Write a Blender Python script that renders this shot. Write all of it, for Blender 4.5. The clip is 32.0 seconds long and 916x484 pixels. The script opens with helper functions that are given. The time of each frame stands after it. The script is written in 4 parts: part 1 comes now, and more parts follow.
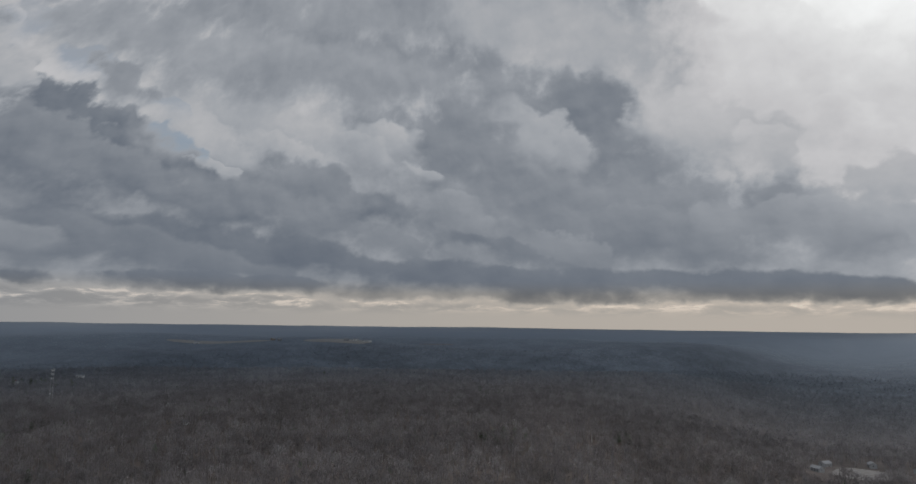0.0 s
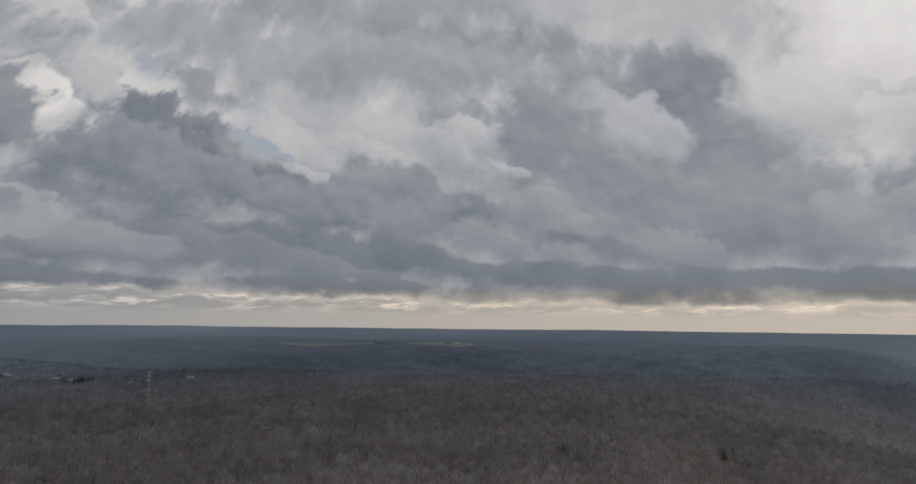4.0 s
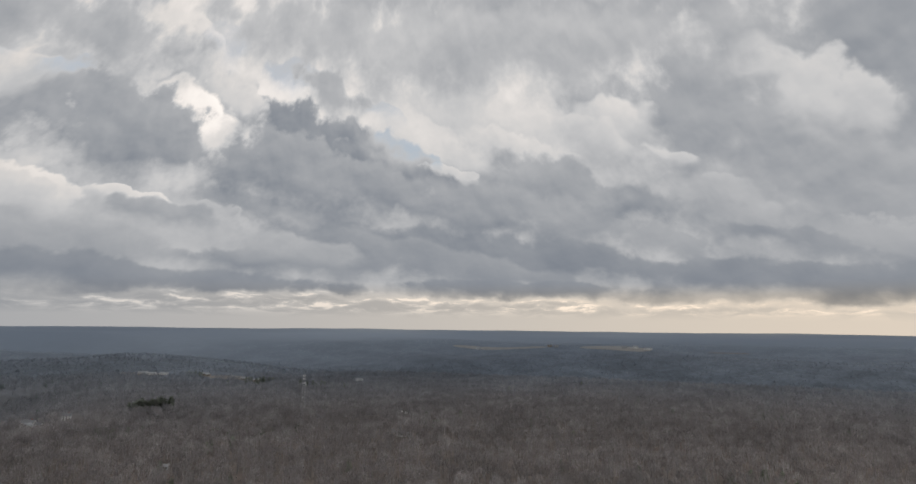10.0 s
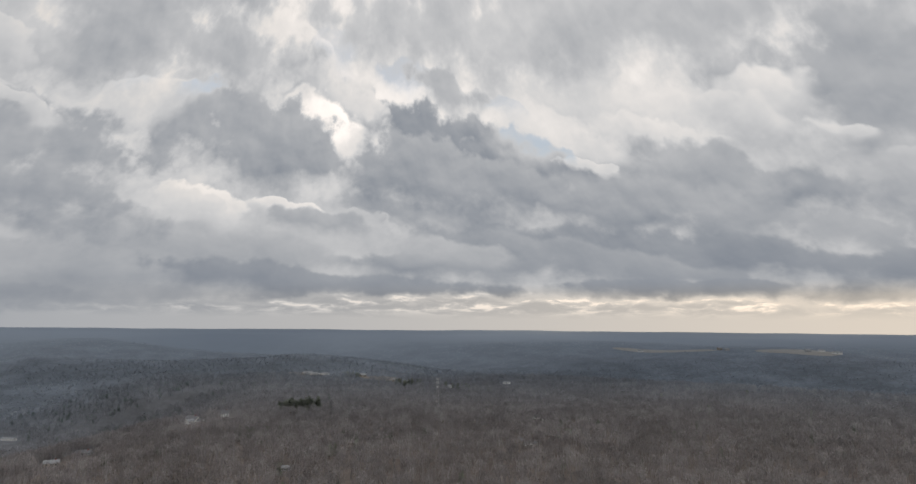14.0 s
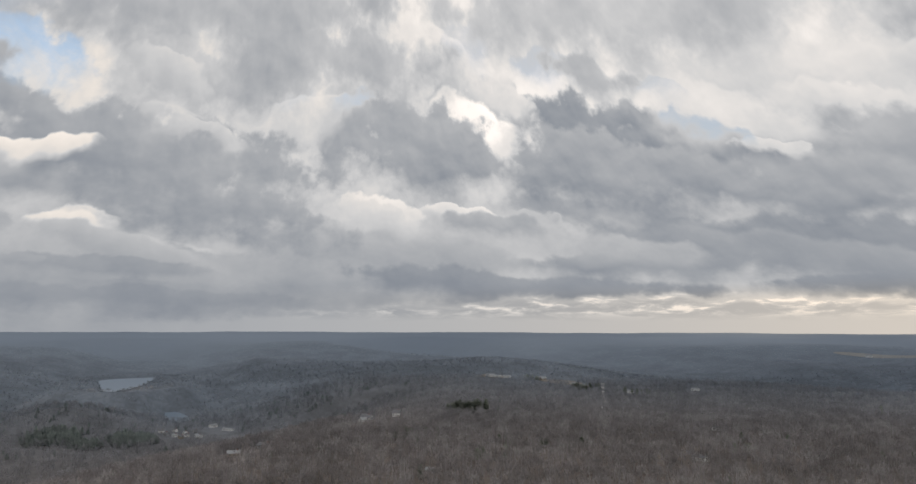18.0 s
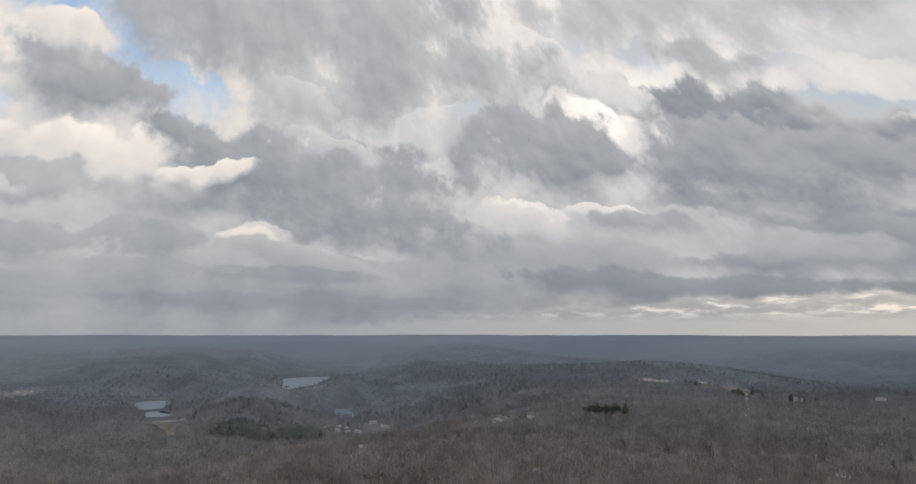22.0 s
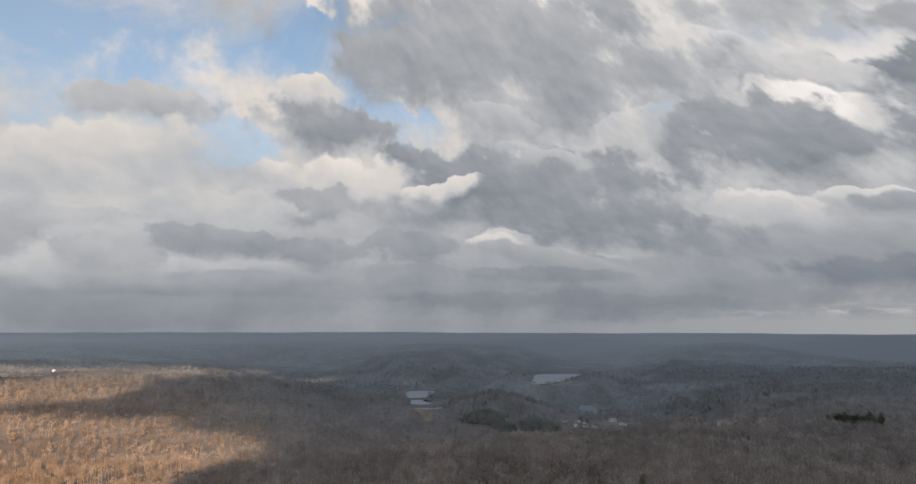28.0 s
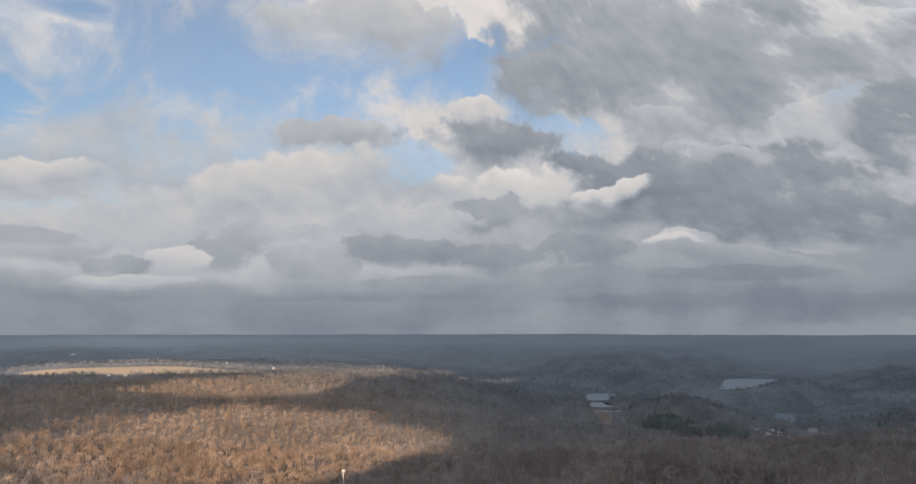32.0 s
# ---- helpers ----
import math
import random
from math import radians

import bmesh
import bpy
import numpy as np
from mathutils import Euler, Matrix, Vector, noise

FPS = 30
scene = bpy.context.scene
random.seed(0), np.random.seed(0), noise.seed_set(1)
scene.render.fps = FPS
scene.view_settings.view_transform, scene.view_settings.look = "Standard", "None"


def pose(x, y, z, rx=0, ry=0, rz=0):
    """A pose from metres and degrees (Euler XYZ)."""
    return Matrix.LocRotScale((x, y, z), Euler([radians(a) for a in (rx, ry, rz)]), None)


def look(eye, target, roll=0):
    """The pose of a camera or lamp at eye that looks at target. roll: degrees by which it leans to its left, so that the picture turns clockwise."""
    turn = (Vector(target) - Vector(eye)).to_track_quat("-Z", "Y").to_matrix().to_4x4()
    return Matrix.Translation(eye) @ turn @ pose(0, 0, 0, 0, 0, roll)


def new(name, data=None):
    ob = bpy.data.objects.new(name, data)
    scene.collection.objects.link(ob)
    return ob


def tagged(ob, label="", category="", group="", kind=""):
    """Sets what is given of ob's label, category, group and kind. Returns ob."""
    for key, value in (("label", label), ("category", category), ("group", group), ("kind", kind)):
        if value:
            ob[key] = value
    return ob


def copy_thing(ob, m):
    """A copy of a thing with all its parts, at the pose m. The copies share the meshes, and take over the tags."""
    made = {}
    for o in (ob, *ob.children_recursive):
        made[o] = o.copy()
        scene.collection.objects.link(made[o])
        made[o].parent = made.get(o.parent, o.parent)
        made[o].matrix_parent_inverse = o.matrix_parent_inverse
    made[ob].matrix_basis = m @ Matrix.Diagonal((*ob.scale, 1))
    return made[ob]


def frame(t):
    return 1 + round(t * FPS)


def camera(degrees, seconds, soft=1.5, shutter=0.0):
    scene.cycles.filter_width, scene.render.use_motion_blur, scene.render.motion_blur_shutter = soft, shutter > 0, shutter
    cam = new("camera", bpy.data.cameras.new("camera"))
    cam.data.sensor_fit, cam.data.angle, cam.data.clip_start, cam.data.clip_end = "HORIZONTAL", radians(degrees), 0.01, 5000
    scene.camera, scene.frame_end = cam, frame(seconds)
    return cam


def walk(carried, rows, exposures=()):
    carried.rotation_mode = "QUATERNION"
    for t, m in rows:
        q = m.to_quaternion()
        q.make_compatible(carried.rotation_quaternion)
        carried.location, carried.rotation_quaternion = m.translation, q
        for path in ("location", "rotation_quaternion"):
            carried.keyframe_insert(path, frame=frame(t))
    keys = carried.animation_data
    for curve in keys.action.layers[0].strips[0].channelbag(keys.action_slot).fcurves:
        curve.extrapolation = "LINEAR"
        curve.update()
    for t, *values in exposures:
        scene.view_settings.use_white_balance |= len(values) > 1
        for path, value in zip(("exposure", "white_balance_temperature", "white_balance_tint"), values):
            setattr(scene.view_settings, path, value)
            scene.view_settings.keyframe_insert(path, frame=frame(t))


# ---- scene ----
cam = camera(69.75, 32.0)
# seconds, x, y, z, tilt above level, lean, heading to the left
ROWS = [
    (0, 0.0, 0.0, 200.0, 7.13, -0.73, -0.15),
    (1, 8.5, 11.8, 200.0, 7.17, -0.67, 2.16),
    (2, 16.6, 23.3, 200.0, 7.19, -0.64, 4.55),
    (3, 24.2, 34.5, 200.4, 7.21, -0.63, 6.93),
    (4, 30.9, 45.4, 201.1, 7.24, -0.63, 9.34),
    (5, 36.7, 56.1, 201.8, 7.26, -0.65, 11.76),
    (6, 41.7, 66.8, 202.4, 7.24, -0.67, 14.21),
    (7, 46.0, 77.8, 202.6, 7.27, -0.72, 16.75),
    (8, 50.0, 89.3, 202.9, 7.29, -0.71, 19.49),
    (9, 54.6, 102.0, 203.2, 7.30, -0.64, 22.30),
    (10, 59.8, 115.8, 203.4, 7.32, -0.62, 25.21),
    (11, 65.5, 130.3, 203.9, 7.34, -0.59, 28.31),
    (12, 70.5, 143.7, 204.5, 7.35, -0.58, 31.89),
    (13, 75.1, 156.7, 205.1, 7.33, -0.55, 35.64),
    (14, 79.2, 169.7, 205.6, 7.31, -0.43, 39.58),
    (15, 82.8, 183.0, 205.8, 7.30, -0.34, 43.70),
    (16, 86.4, 196.7, 205.7, 7.35, -0.28, 47.94),
    (17, 90.1, 210.1, 205.2, 7.43, -0.20, 52.45),
    (18, 94.8, 223.9, 204.2, 7.50, -0.15, 56.71),
    (19, 100.8, 238.1, 203.2, 7.65, -0.15, 60.44),
    (20, 107.6, 251.4, 202.6, 7.72, -0.11, 64.18),
    (21, 115.8, 263.8, 202.6, 7.76, -0.06, 67.94),
    (22, 125.3, 275.3, 203.0, 7.75, -0.00, 71.72),
    (23, 134.8, 285.8, 203.8, 7.65, -0.00, 75.60),
    (24, 143.7, 296.1, 204.4, 7.50, 0.01, 79.67),
    (25, 152.1, 307.2, 204.6, 7.47, -0.02, 83.67),
    (26, 160.5, 319.6, 204.6, 7.44, -0.08, 87.32),
    (27, 169.1, 331.2, 204.7, 7.48, -0.13, 91.00),
    (28, 178.2, 341.1, 205.2, 7.52, -0.13, 94.73),
    (29, 187.6, 348.3, 205.9, 7.56, -0.08, 98.63),
    (30, 195.7, 353.6, 206.7, 7.58, -0.09, 102.57),
    (31, 202.3, 358.0, 207.2, 7.60, -0.08, 106.38),
    (32, 208.4, 361.7, 207.5, 7.64, -0.02, 110.44),
]
EXPOSURES = [(0.0, -0.58, 5950, 9), (3.0, -0.43, 6100, 9), (6.0, -0.25, 6250, 10), (9.0, 0.03, 6400, 10), (13.0, 0.22, 6450, 10), (20.0, 0.26, 6480, 10), (24.0, 0.17, 6450, 10), (28.0, 0.0, 6320, 10), (32.0, -0.11, 6080, 10)]
walk(cam, [(t, pose(x, y, z, 90 + up, lean, yaw)) for t, x, y, z, up, lean, yaw in ROWS], EXPOSURES)

# ---- sky and sun ----
SUN_BEARING, SUN_HEIGHT = 70.0, 16.0        # degrees to the right of north, above level
sun_way = Vector((math.sin(radians(SUN_BEARING)) * math.cos(radians(SUN_HEIGHT)),
                  math.cos(radians(SUN_BEARING)) * math.cos(radians(SUN_HEIGHT)), math.sin(radians(SUN_HEIGHT))))
world = bpy.data.worlds.new("sky")
scene.world = world
world.use_nodes = True
wt = world.node_tree
sky = wt.nodes.new("ShaderNodeTexSky")
sky.sky_type, sky.sun_disc = "NISHITA", False
sky.sun_elevation, sky.sun_rotation = radians(SUN_HEIGHT), radians(SUN_BEARING)
sky.air_density, sky.dust_density, sky.ozone_density = 1.0, 2.2, 0.8
wt.links.new(sky.outputs[0], wt.nodes["Background"].inputs[0])
wt.nodes["Background"].inputs[1].default_value = 0.16
sun = new("sun", bpy.data.lights.new("sun", "SUN"))
sun.data.energy, sun.data.angle, sun.data.color = 6.5, radians(0.6), (1.0, 0.66, 0.40)
sun.matrix_world = look(sun_way * 1000, (0, 0, 0))

CENTRE = Vector((100, 180, 203))            # middle of the flight
DECK = 455.0                                # height of the cloud base


class Graph:
    """Short ways to write shader nodes."""

    def __init__(self, tree):
        self.tree = tree

    def node(self, kind, **inputs):
        n = self.tree.nodes.new(kind)
        for key, value in inputs.items():
            self.put(n.inputs[int(key[1:]) if key[0] == "i" and key[1:].isdigit() else key.replace("_", " ")], value)
        return n

    def put(self, socket, value):
        if isinstance(value, bpy.types.NodeSocket):
            self.tree.links.new(value, socket)
        else:
            socket.default_value = value

    def math(self, op, a, b=0.0, c=0.0, clamp=False):
        n = self.tree.nodes.new("ShaderNodeMath")
        n.operation, n.use_clamp = op, clamp
        for s, v in zip(n.inputs, (a, b, c)):
            self.put(s, v)
        return n.outputs[0]

    def step(self, value, low, high, to0=0.0, to1=1.0):
        n = self.tree.nodes.new("ShaderNodeMapRange")
        n.interpolation_type = "SMOOTHSTEP"
        for s, v in zip(n.inputs, (value, low, high, to0, to1)):
            self.put(s, v)
        return n.outputs[0]

    def noise(self, vector, scale, detail=4.0, rough=0.5, lac=2.0, distortion=0.0):
        n = self.node("ShaderNodeTexNoise", Scale=scale, Detail=detail, Roughness=rough, Lacunarity=lac, Distortion=distortion)
        if vector is not None:
            self.put(n.inputs["Vector"], vector)
        return n.outputs["Fac"]

    def mix(self, fac, a, b, kind="RGBA"):
        n = self.tree.nodes.new("ShaderNodeMix")
        n.data_type = kind
        f = [s for s in n.inputs if s.name == "Factor" and s.type == "VALUE"][0]
        typ = {"RGBA": "RGBA", "FLOAT": "VALUE"}[kind]
        ab = [s for s in n.inputs if s.name in ("A", "B") and s.type == typ]
        self.put(f, fac), self.put(ab[0], a), self.put(ab[1], b)
        return [s for s in n.outputs if s.type == typ][0]

    def ramp(self, fac, stops):
        n = self.tree.nodes.new("ShaderNodeValToRGB")
        while len(n.color_ramp.elements) < len(stops):
            n.color_ramp.elements.new(0.5)
        for e, (p, c) in zip(n.color_ramp.elements, stops):
            e.position, e.color = p, (*c, 1)
        self.put(n.inputs[0], fac)
        return n.outputs[0]


def mass_group():
    """One bank of cloud: an ellipse in bearing and height with a billowed edge, paler at the top."""
    g = bpy.data.node_groups.new("cloud_bank", "ShaderNodeTree")
    for name in ("light", "bearing", "height", "billow", "at", "up", "half_width", "half_height", "slope", "tone", "top", "edge", "soft"):
        g.interface.new_socket(name, in_out="INPUT", socket_type="NodeSocketFloat")
    for name in ("light", "mask"):
        g.interface.new_socket(name, in_out="OUTPUT", socket_type="NodeSocketFloat")
    q = Graph(g)
    gi, go = g.nodes.new("NodeGroupInput").outputs, g.nodes.new("NodeGroupOutput").inputs
    # each bank waits for the one behind it
    da = q.math("SUBTRACT", q.math("MULTIPLY_ADD", gi["light"], 1e-9, gi["bearing"]), gi["at"])
    u = q.math("DIVIDE", da, gi["half_width"])
    rise = q.math("SUBTRACT", q.math("SUBTRACT", q.math("MULTIPLY_ADD", gi["light"], 1e-9, gi["height"]), gi["up"]), q.math("MULTIPLY", da, gi["slope"]))
    v = q.math("DIVIDE", rise, gi["half_height"])
    # flatter below than above
    vv = q.math("MULTIPLY", v, v)
    d = q.math("SUBTRACT", 1.15, q.math("ADD", q.math("MULTIPLY", u, u), vv))
    d = q.math("ADD", d, q.math("MULTIPLY", gi["billow"], gi["edge"]))
    m = q.step(d, 0.0, q.math("MULTIPLY", gi["soft"], q.step(v, -0.6, 0.5, 1.5, 0.45)))
    tone = q.math("MULTIPLY_ADD", gi["top"], q.math("ADD", v, q.math("MULTIPLY", gi["billow"], 1.2)), gi["tone"])
    q.put(go["light"], q.mix(m, gi["light"], tone, "FLOAT"))
    q.put(go["mask"], m)
    return g


# banks of cloud, from the back to the front: bearing to the left, height, half width, half height, slope, light below and above
BANKS, OPENINGS = [], []
SOFT, FIRM = (2.0, 1.7), (2.9, 1.25)        # how ragged and how soft the edge is


def bank(bearing, height, half_width, half_height, slope, below, above, edge=SOFT):
    soft = edge[1] * (0.75 if half_height < 2.2 else 1.0)
    BANKS.append((bearing, height, half_width * 1.15, half_height * 1.15, slope, 0.03 + 0.46 * (below + above), 0.5 * (above - below), edge[0], soft))


def opening(bearing, height, half_width, half_height, slope, depth):
    OPENINGS.append((bearing, height, half_width * 1.15, half_height * 1.15, slope, depth, 0.0, 3.0, 1.3))


bank(12.1, 24.9, 34.7, 7.0, -0.02, 0.35, 0.46)
bank(-9.1, 21.9, 10.5, 5.1, 0.23, 0.50, 0.60)
bank(-32.5, 15.0, 9.8, 13.6, 0.03, 0.68, 0.94)
bank(-32.2, 22.1, 10.7, 6.0, 0.30, 1.04, 1.54)
bank(-26.9, 22.7, 4.6, 1.9, 0.47, 0.89, 1.19, FIRM)
bank(-30.6, 15.1, 3.5, 1.9, 0.24, 0.75, 0.94)
bank(-6.0, 11.3, 15.8, 7.4, 0.16, 0.23, 0.37)
bank(-19.6, 6.6, 21.4, 5.2, 0.07, 0.22, 0.38)
bank(-32.7, 5.2, 6.1, 4.7, 0.16, 0.39, 0.54)
bank(-12.1, 16.8, 5.2, 3.2, 0.29, 0.27, 0.33)
bank(-7.3, 15.5, 4.1, 2.3, 0.45, 0.40, 0.62, FIRM)
bank(-21.2, 15.2, 5.2, 2.9, 0.24, 0.50, 0.75, FIRM)
bank(-25.6, 13.7, 2.1, 1.6, 0.20, 0.54, 0.77, FIRM)
bank(1.3, 9.0, 4.6, 1.9, 0.14, 0.28, 0.42, FIRM)
bank(-8.8, 5.8, 4.0, 2.1, 0.20, 0.25, 0.40, FIRM)
bank(-23.2, 7.9, 3.2, 2.3, 0.20, 0.30, 0.44, FIRM)
bank(-15.9, 8.4, 2.9, 1.7, 0.13, 0.30, 0.38, FIRM)
bank(-29.8, 7.5, 3.7, 2.0, 0.23, 0.33, 0.48, FIRM)
bank(-34.1, 9.8, 2.7, 2.5, 0.22, 0.47, 0.66, FIRM)
bank(-22.6, 3.0, 18.3, 1.3, 0.06, 0.21, 0.26)
bank(-0.9, 3.7, 13.8, 1.4, 0.09, 0.20, 0.25)
bank(-4.5, 6.3, 4.6, 1.0, 0.29, 0.23, 0.28)
bank(13.0, 20.9, 21.0, 4.1, 0.08, 0.34, 0.38)
bank(20.3, 16.1, 12.2, 2.4, 0.16, 0.47, 0.59)
bank(26.0, 15.8, 4.1, 1.4, 0.35, 0.46, 0.62)
bank(7.5, 15.7, 2.8, 1.7, 0.26, 0.46, 0.64)
bank(14.5, 16.0, 3.7, 1.5, 0.11, 0.43, 0.63, FIRM)
bank(3.3, 13.1, 2.1, 0.7, 0.32, 0.44, 0.56)
bank(31.1, 13.4, 20.8, 3.3, 0.21, 0.15, 0.27, FIRM)
bank(13.6, 10.4, 11.3, 2.2, 0.18, 0.23, 0.29)
bank(37.4, 8.4, 13.9, 1.2, 0.17, 0.29, 0.36)
bank(25.1, 9.2, 8.6, 1.3, 0.19, 0.20, 0.25)
bank(20.4, 5.5, 17.4, 2.0, 0.10, 0.20, 0.25)
bank(37.7, 5.0, 15.3, 1.2, 0.02, 0.21, 0.27)
bank(6.3, 6.8, 3.6, 1.5, 0.20, 0.27, 0.36, FIRM)
bank(30.9, 22.3, 31.4, 3.5, 0.09, 0.40, 0.48)
bank(84.7, 20.7, 17.7, 3.9, -0.11, 0.46, 0.54)
bank(76.7, 19.2, 9.0, 1.6, -0.06, 0.41, 0.48)
bank(61.1, 23.7, 6.0, 2.1, 0.22, 0.52, 0.68, FIRM)
bank(54.1, 21.1, 5.5, 1.9, 0.30, 0.50, 0.68, FIRM)
bank(49.3, 18.6, 4.0, 1.2, 0.36, 0.47, 0.62, FIRM)
bank(88.0, 16.9, 4.4, 1.1, 0.04, 0.44, 0.55, FIRM)
bank(80.9, 15.0, 6.6, 1.1, 0.13, 0.44, 0.60, FIRM)
bank(27.2, 14.7, 8.7, 2.4, 0.28, 0.52, 0.66)
bank(18.0, 14.6, 4.5, 1.4, 0.25, 0.47, 0.61, FIRM)
bank(9.7, 15.0, 3.4, 1.4, 0.33, 0.44, 0.61)
bank(52.0, 16.2, 4.5, 2.3, 0.20, 0.69, 0.90, FIRM)
bank(14.3, 11.6, 5.6, 2.1, 0.25, 0.28, 0.37)
bank(81.8, 11.6, 13.4, 3.5, 0.05, 0.28, 0.38)
bank(80.7, 9.1, 9.6, 1.1, 0.03, 0.25, 0.30)
bank(70.5, 11.8, 3.7, 1.0, 0.38, 0.41, 0.55, FIRM)
bank(60.0, 13.8, 12.2, 3.7, 0.12, 0.21, 0.37, FIRM)
bank(37.6, 11.9, 12.0, 3.1, 0.20, 0.21, 0.34, FIRM)
bank(19.8, 9.3, 11.3, 2.4, 0.17, 0.25, 0.34)
bank(24.9, 13.0, 2.7, 0.6, 0.25, 0.50, 0.62, FIRM)
bank(37.4, 18.9, 4.6, 1.8, 0.22, 0.36, 0.42)
bank(64.0, 9.5, 4.3, 1.3, 0.12, 0.46, 0.67, FIRM)
bank(55.4, 9.6, 4.0, 0.7, 0.06, 0.49, 0.64, FIRM)
bank(46.6, 8.3, 5.0, 1.0, 0.19, 0.36, 0.47, FIRM)
bank(82.5, 5.3, 6.8, 1.8, -0.01, 0.35, 0.43, FIRM)
bank(61.9, 5.9, 12.7, 2.0, 0.07, 0.30, 0.39)
bank(28.9, 5.5, 14.7, 1.7, 0.16, 0.21, 0.30)
bank(39.9, 6.0, 6.2, 1.5, 0.11, 0.31, 0.39)
bank(53.2, 3.5, 17.0, 1.1, 0.04, 0.19, 0.26)
bank(75.8, 2.0, 13.8, 0.7, -0.02, 0.24, 0.28)
bank(19.5, 3.1, 10.1, 0.8, 0.03, 0.20, 0.25)
bank(85.7, 22.9, 22.2, 6.3, -0.06, 0.32, 0.42)
bank(66.8, 20.4, 14.3, 3.3, 0.04, 0.36, 0.43)
bank(86.1, 19.4, 3.8, 1.6, 0.07, 0.38, 0.50, FIRM)
bank(72.2, 16.4, 4.6, 1.7, -0.31, 0.49, 0.66, FIRM)
bank(76.1, 14.7, 3.0, 1.0, 0.41, 0.46, 0.60, FIRM)
bank(83.5, 12.1, 14.8, 3.3, 0.06, 0.24, 0.34, FIRM)
bank(91.2, 9.7, 14.2, 1.6, 0.06, 0.27, 0.33)
bank(95.8, 12.1, 3.8, 0.6, -0.16, 0.48, 0.60, FIRM)
bank(89.5, 7.3, 3.2, 1.2, -0.03, 0.44, 0.61, FIRM)
bank(83.5, 5.6, 7.0, 1.2, 0.08, 0.36, 0.49, FIRM)
bank(63.9, 9.2, 3.8, 1.1, 0.23, 0.44, 0.58, FIRM)
bank(72.7, 4.6, 12.6, 1.3, 0.05, 0.29, 0.36)
bank(52.0, 8.6, 4.7, 1.0, 0.07, 0.29, 0.36)
bank(54.7, 3.4, 10.4, 1.4, 0.08, 0.17, 0.26)
bank(81.6, 2.1, 23.0, 1.3, -0.00, 0.25, 0.28)
bank(132.6, 7.4, 26.6, 3.8, -0.04, 0.49, 0.58)
bank(82.3, 23.7, 20.3, 8.1, 0.10, 0.30, 0.44)
bank(97.0, 21.9, 7.9, 2.7, 0.06, 0.33, 0.41, FIRM)
bank(86.3, 18.6, 3.4, 1.4, 0.15, 0.38, 0.51, FIRM)
bank(118.1, 25.8, 8.1, 2.9, 0.02, 0.41, 0.60, FIRM)
bank(122.0, 16.8, 4.5, 1.3, -0.06, 0.41, 0.54, FIRM)
bank(125.8, 12.3, 7.9, 2.6, -0.18, 0.44, 0.68, FIRM)
bank(143.4, 11.3, 3.9, 1.4, -0.12, 0.41, 0.66, FIRM)
bank(107.5, 16.6, 7.5, 2.2, 0.08, 0.24, 0.38, FIRM)
bank(108.4, 19.0, 2.6, 1.1, 0.03, 0.50, 0.72, FIRM)
bank(82.2, 14.7, 5.3, 1.1, 0.18, 0.33, 0.53, FIRM)
bank(103.6, 12.0, 7.4, 2.3, 0.04, 0.43, 0.75, FIRM)
bank(106.7, 10.2, 4.3, 1.4, -0.01, 0.31, 0.41, FIRM)
bank(83.7, 10.8, 13.7, 3.1, 0.16, 0.22, 0.32, FIRM)
bank(94.6, 12.1, 3.8, 0.7, -0.23, 0.56, 0.74)
bank(116.8, 9.5, 6.1, 1.3, -0.02, 0.45, 0.58, FIRM)
bank(143.5, 7.1, 3.7, 0.8, 0.04, 0.36, 0.43, FIRM)
bank(128.4, 4.6, 21.1, 1.8, -0.02, 0.44, 0.54)
bank(129.6, 6.1, 2.8, 1.5, -0.04, 0.31, 0.45, FIRM)
bank(133.8, 5.6, 2.2, 1.1, -0.04, 0.50, 0.68, FIRM)
bank(138.0, 5.0, 2.4, 0.8, -0.05, 0.33, 0.41, FIRM)
bank(122.2, 5.4, 4.2, 1.6, -0.02, 0.35, 0.45, FIRM)
bank(115.7, 6.9, 4.8, 1.3, 0.04, 0.29, 0.38, FIRM)
bank(106.3, 6.2, 5.1, 1.4, 0.05, 0.26, 0.35, FIRM)
bank(113.7, 4.0, 4.8, 0.6, -0.00, 0.32, 0.38)
bank(136.7, 3.8, 4.5, 0.6, -0.03, 0.48, 0.59)
bank(90.4, 7.5, 2.3, 0.8, 0.03, 0.47, 0.66)
bank(85.9, 6.0, 7.3, 1.1, 0.15, 0.31, 0.43)
bank(85.1, 4.5, 8.2, 0.7, 0.03, 0.24, 0.30)
bank(85.7, 2.1, 14.6, 1.0, 0.01, 0.21, 0.25)
bank(127.8, 1.2, 24.8, 1.2, -0.01, 0.25, 0.30)
bank(141.2, 5.7, 2.7, 0.7, -0.06, 0.34, 0.44, FIRM)
bank(125.7, 8.2, 4.3, 0.9, -0.04, 0.41, 0.51, FIRM)
bank(99.6, 6.9, 4.9, 1.2, 0.01, 0.27, 0.37, FIRM)
bank(98.9, 4.8, 6.3, 0.7, 0.01, 0.29, 0.34, FIRM)
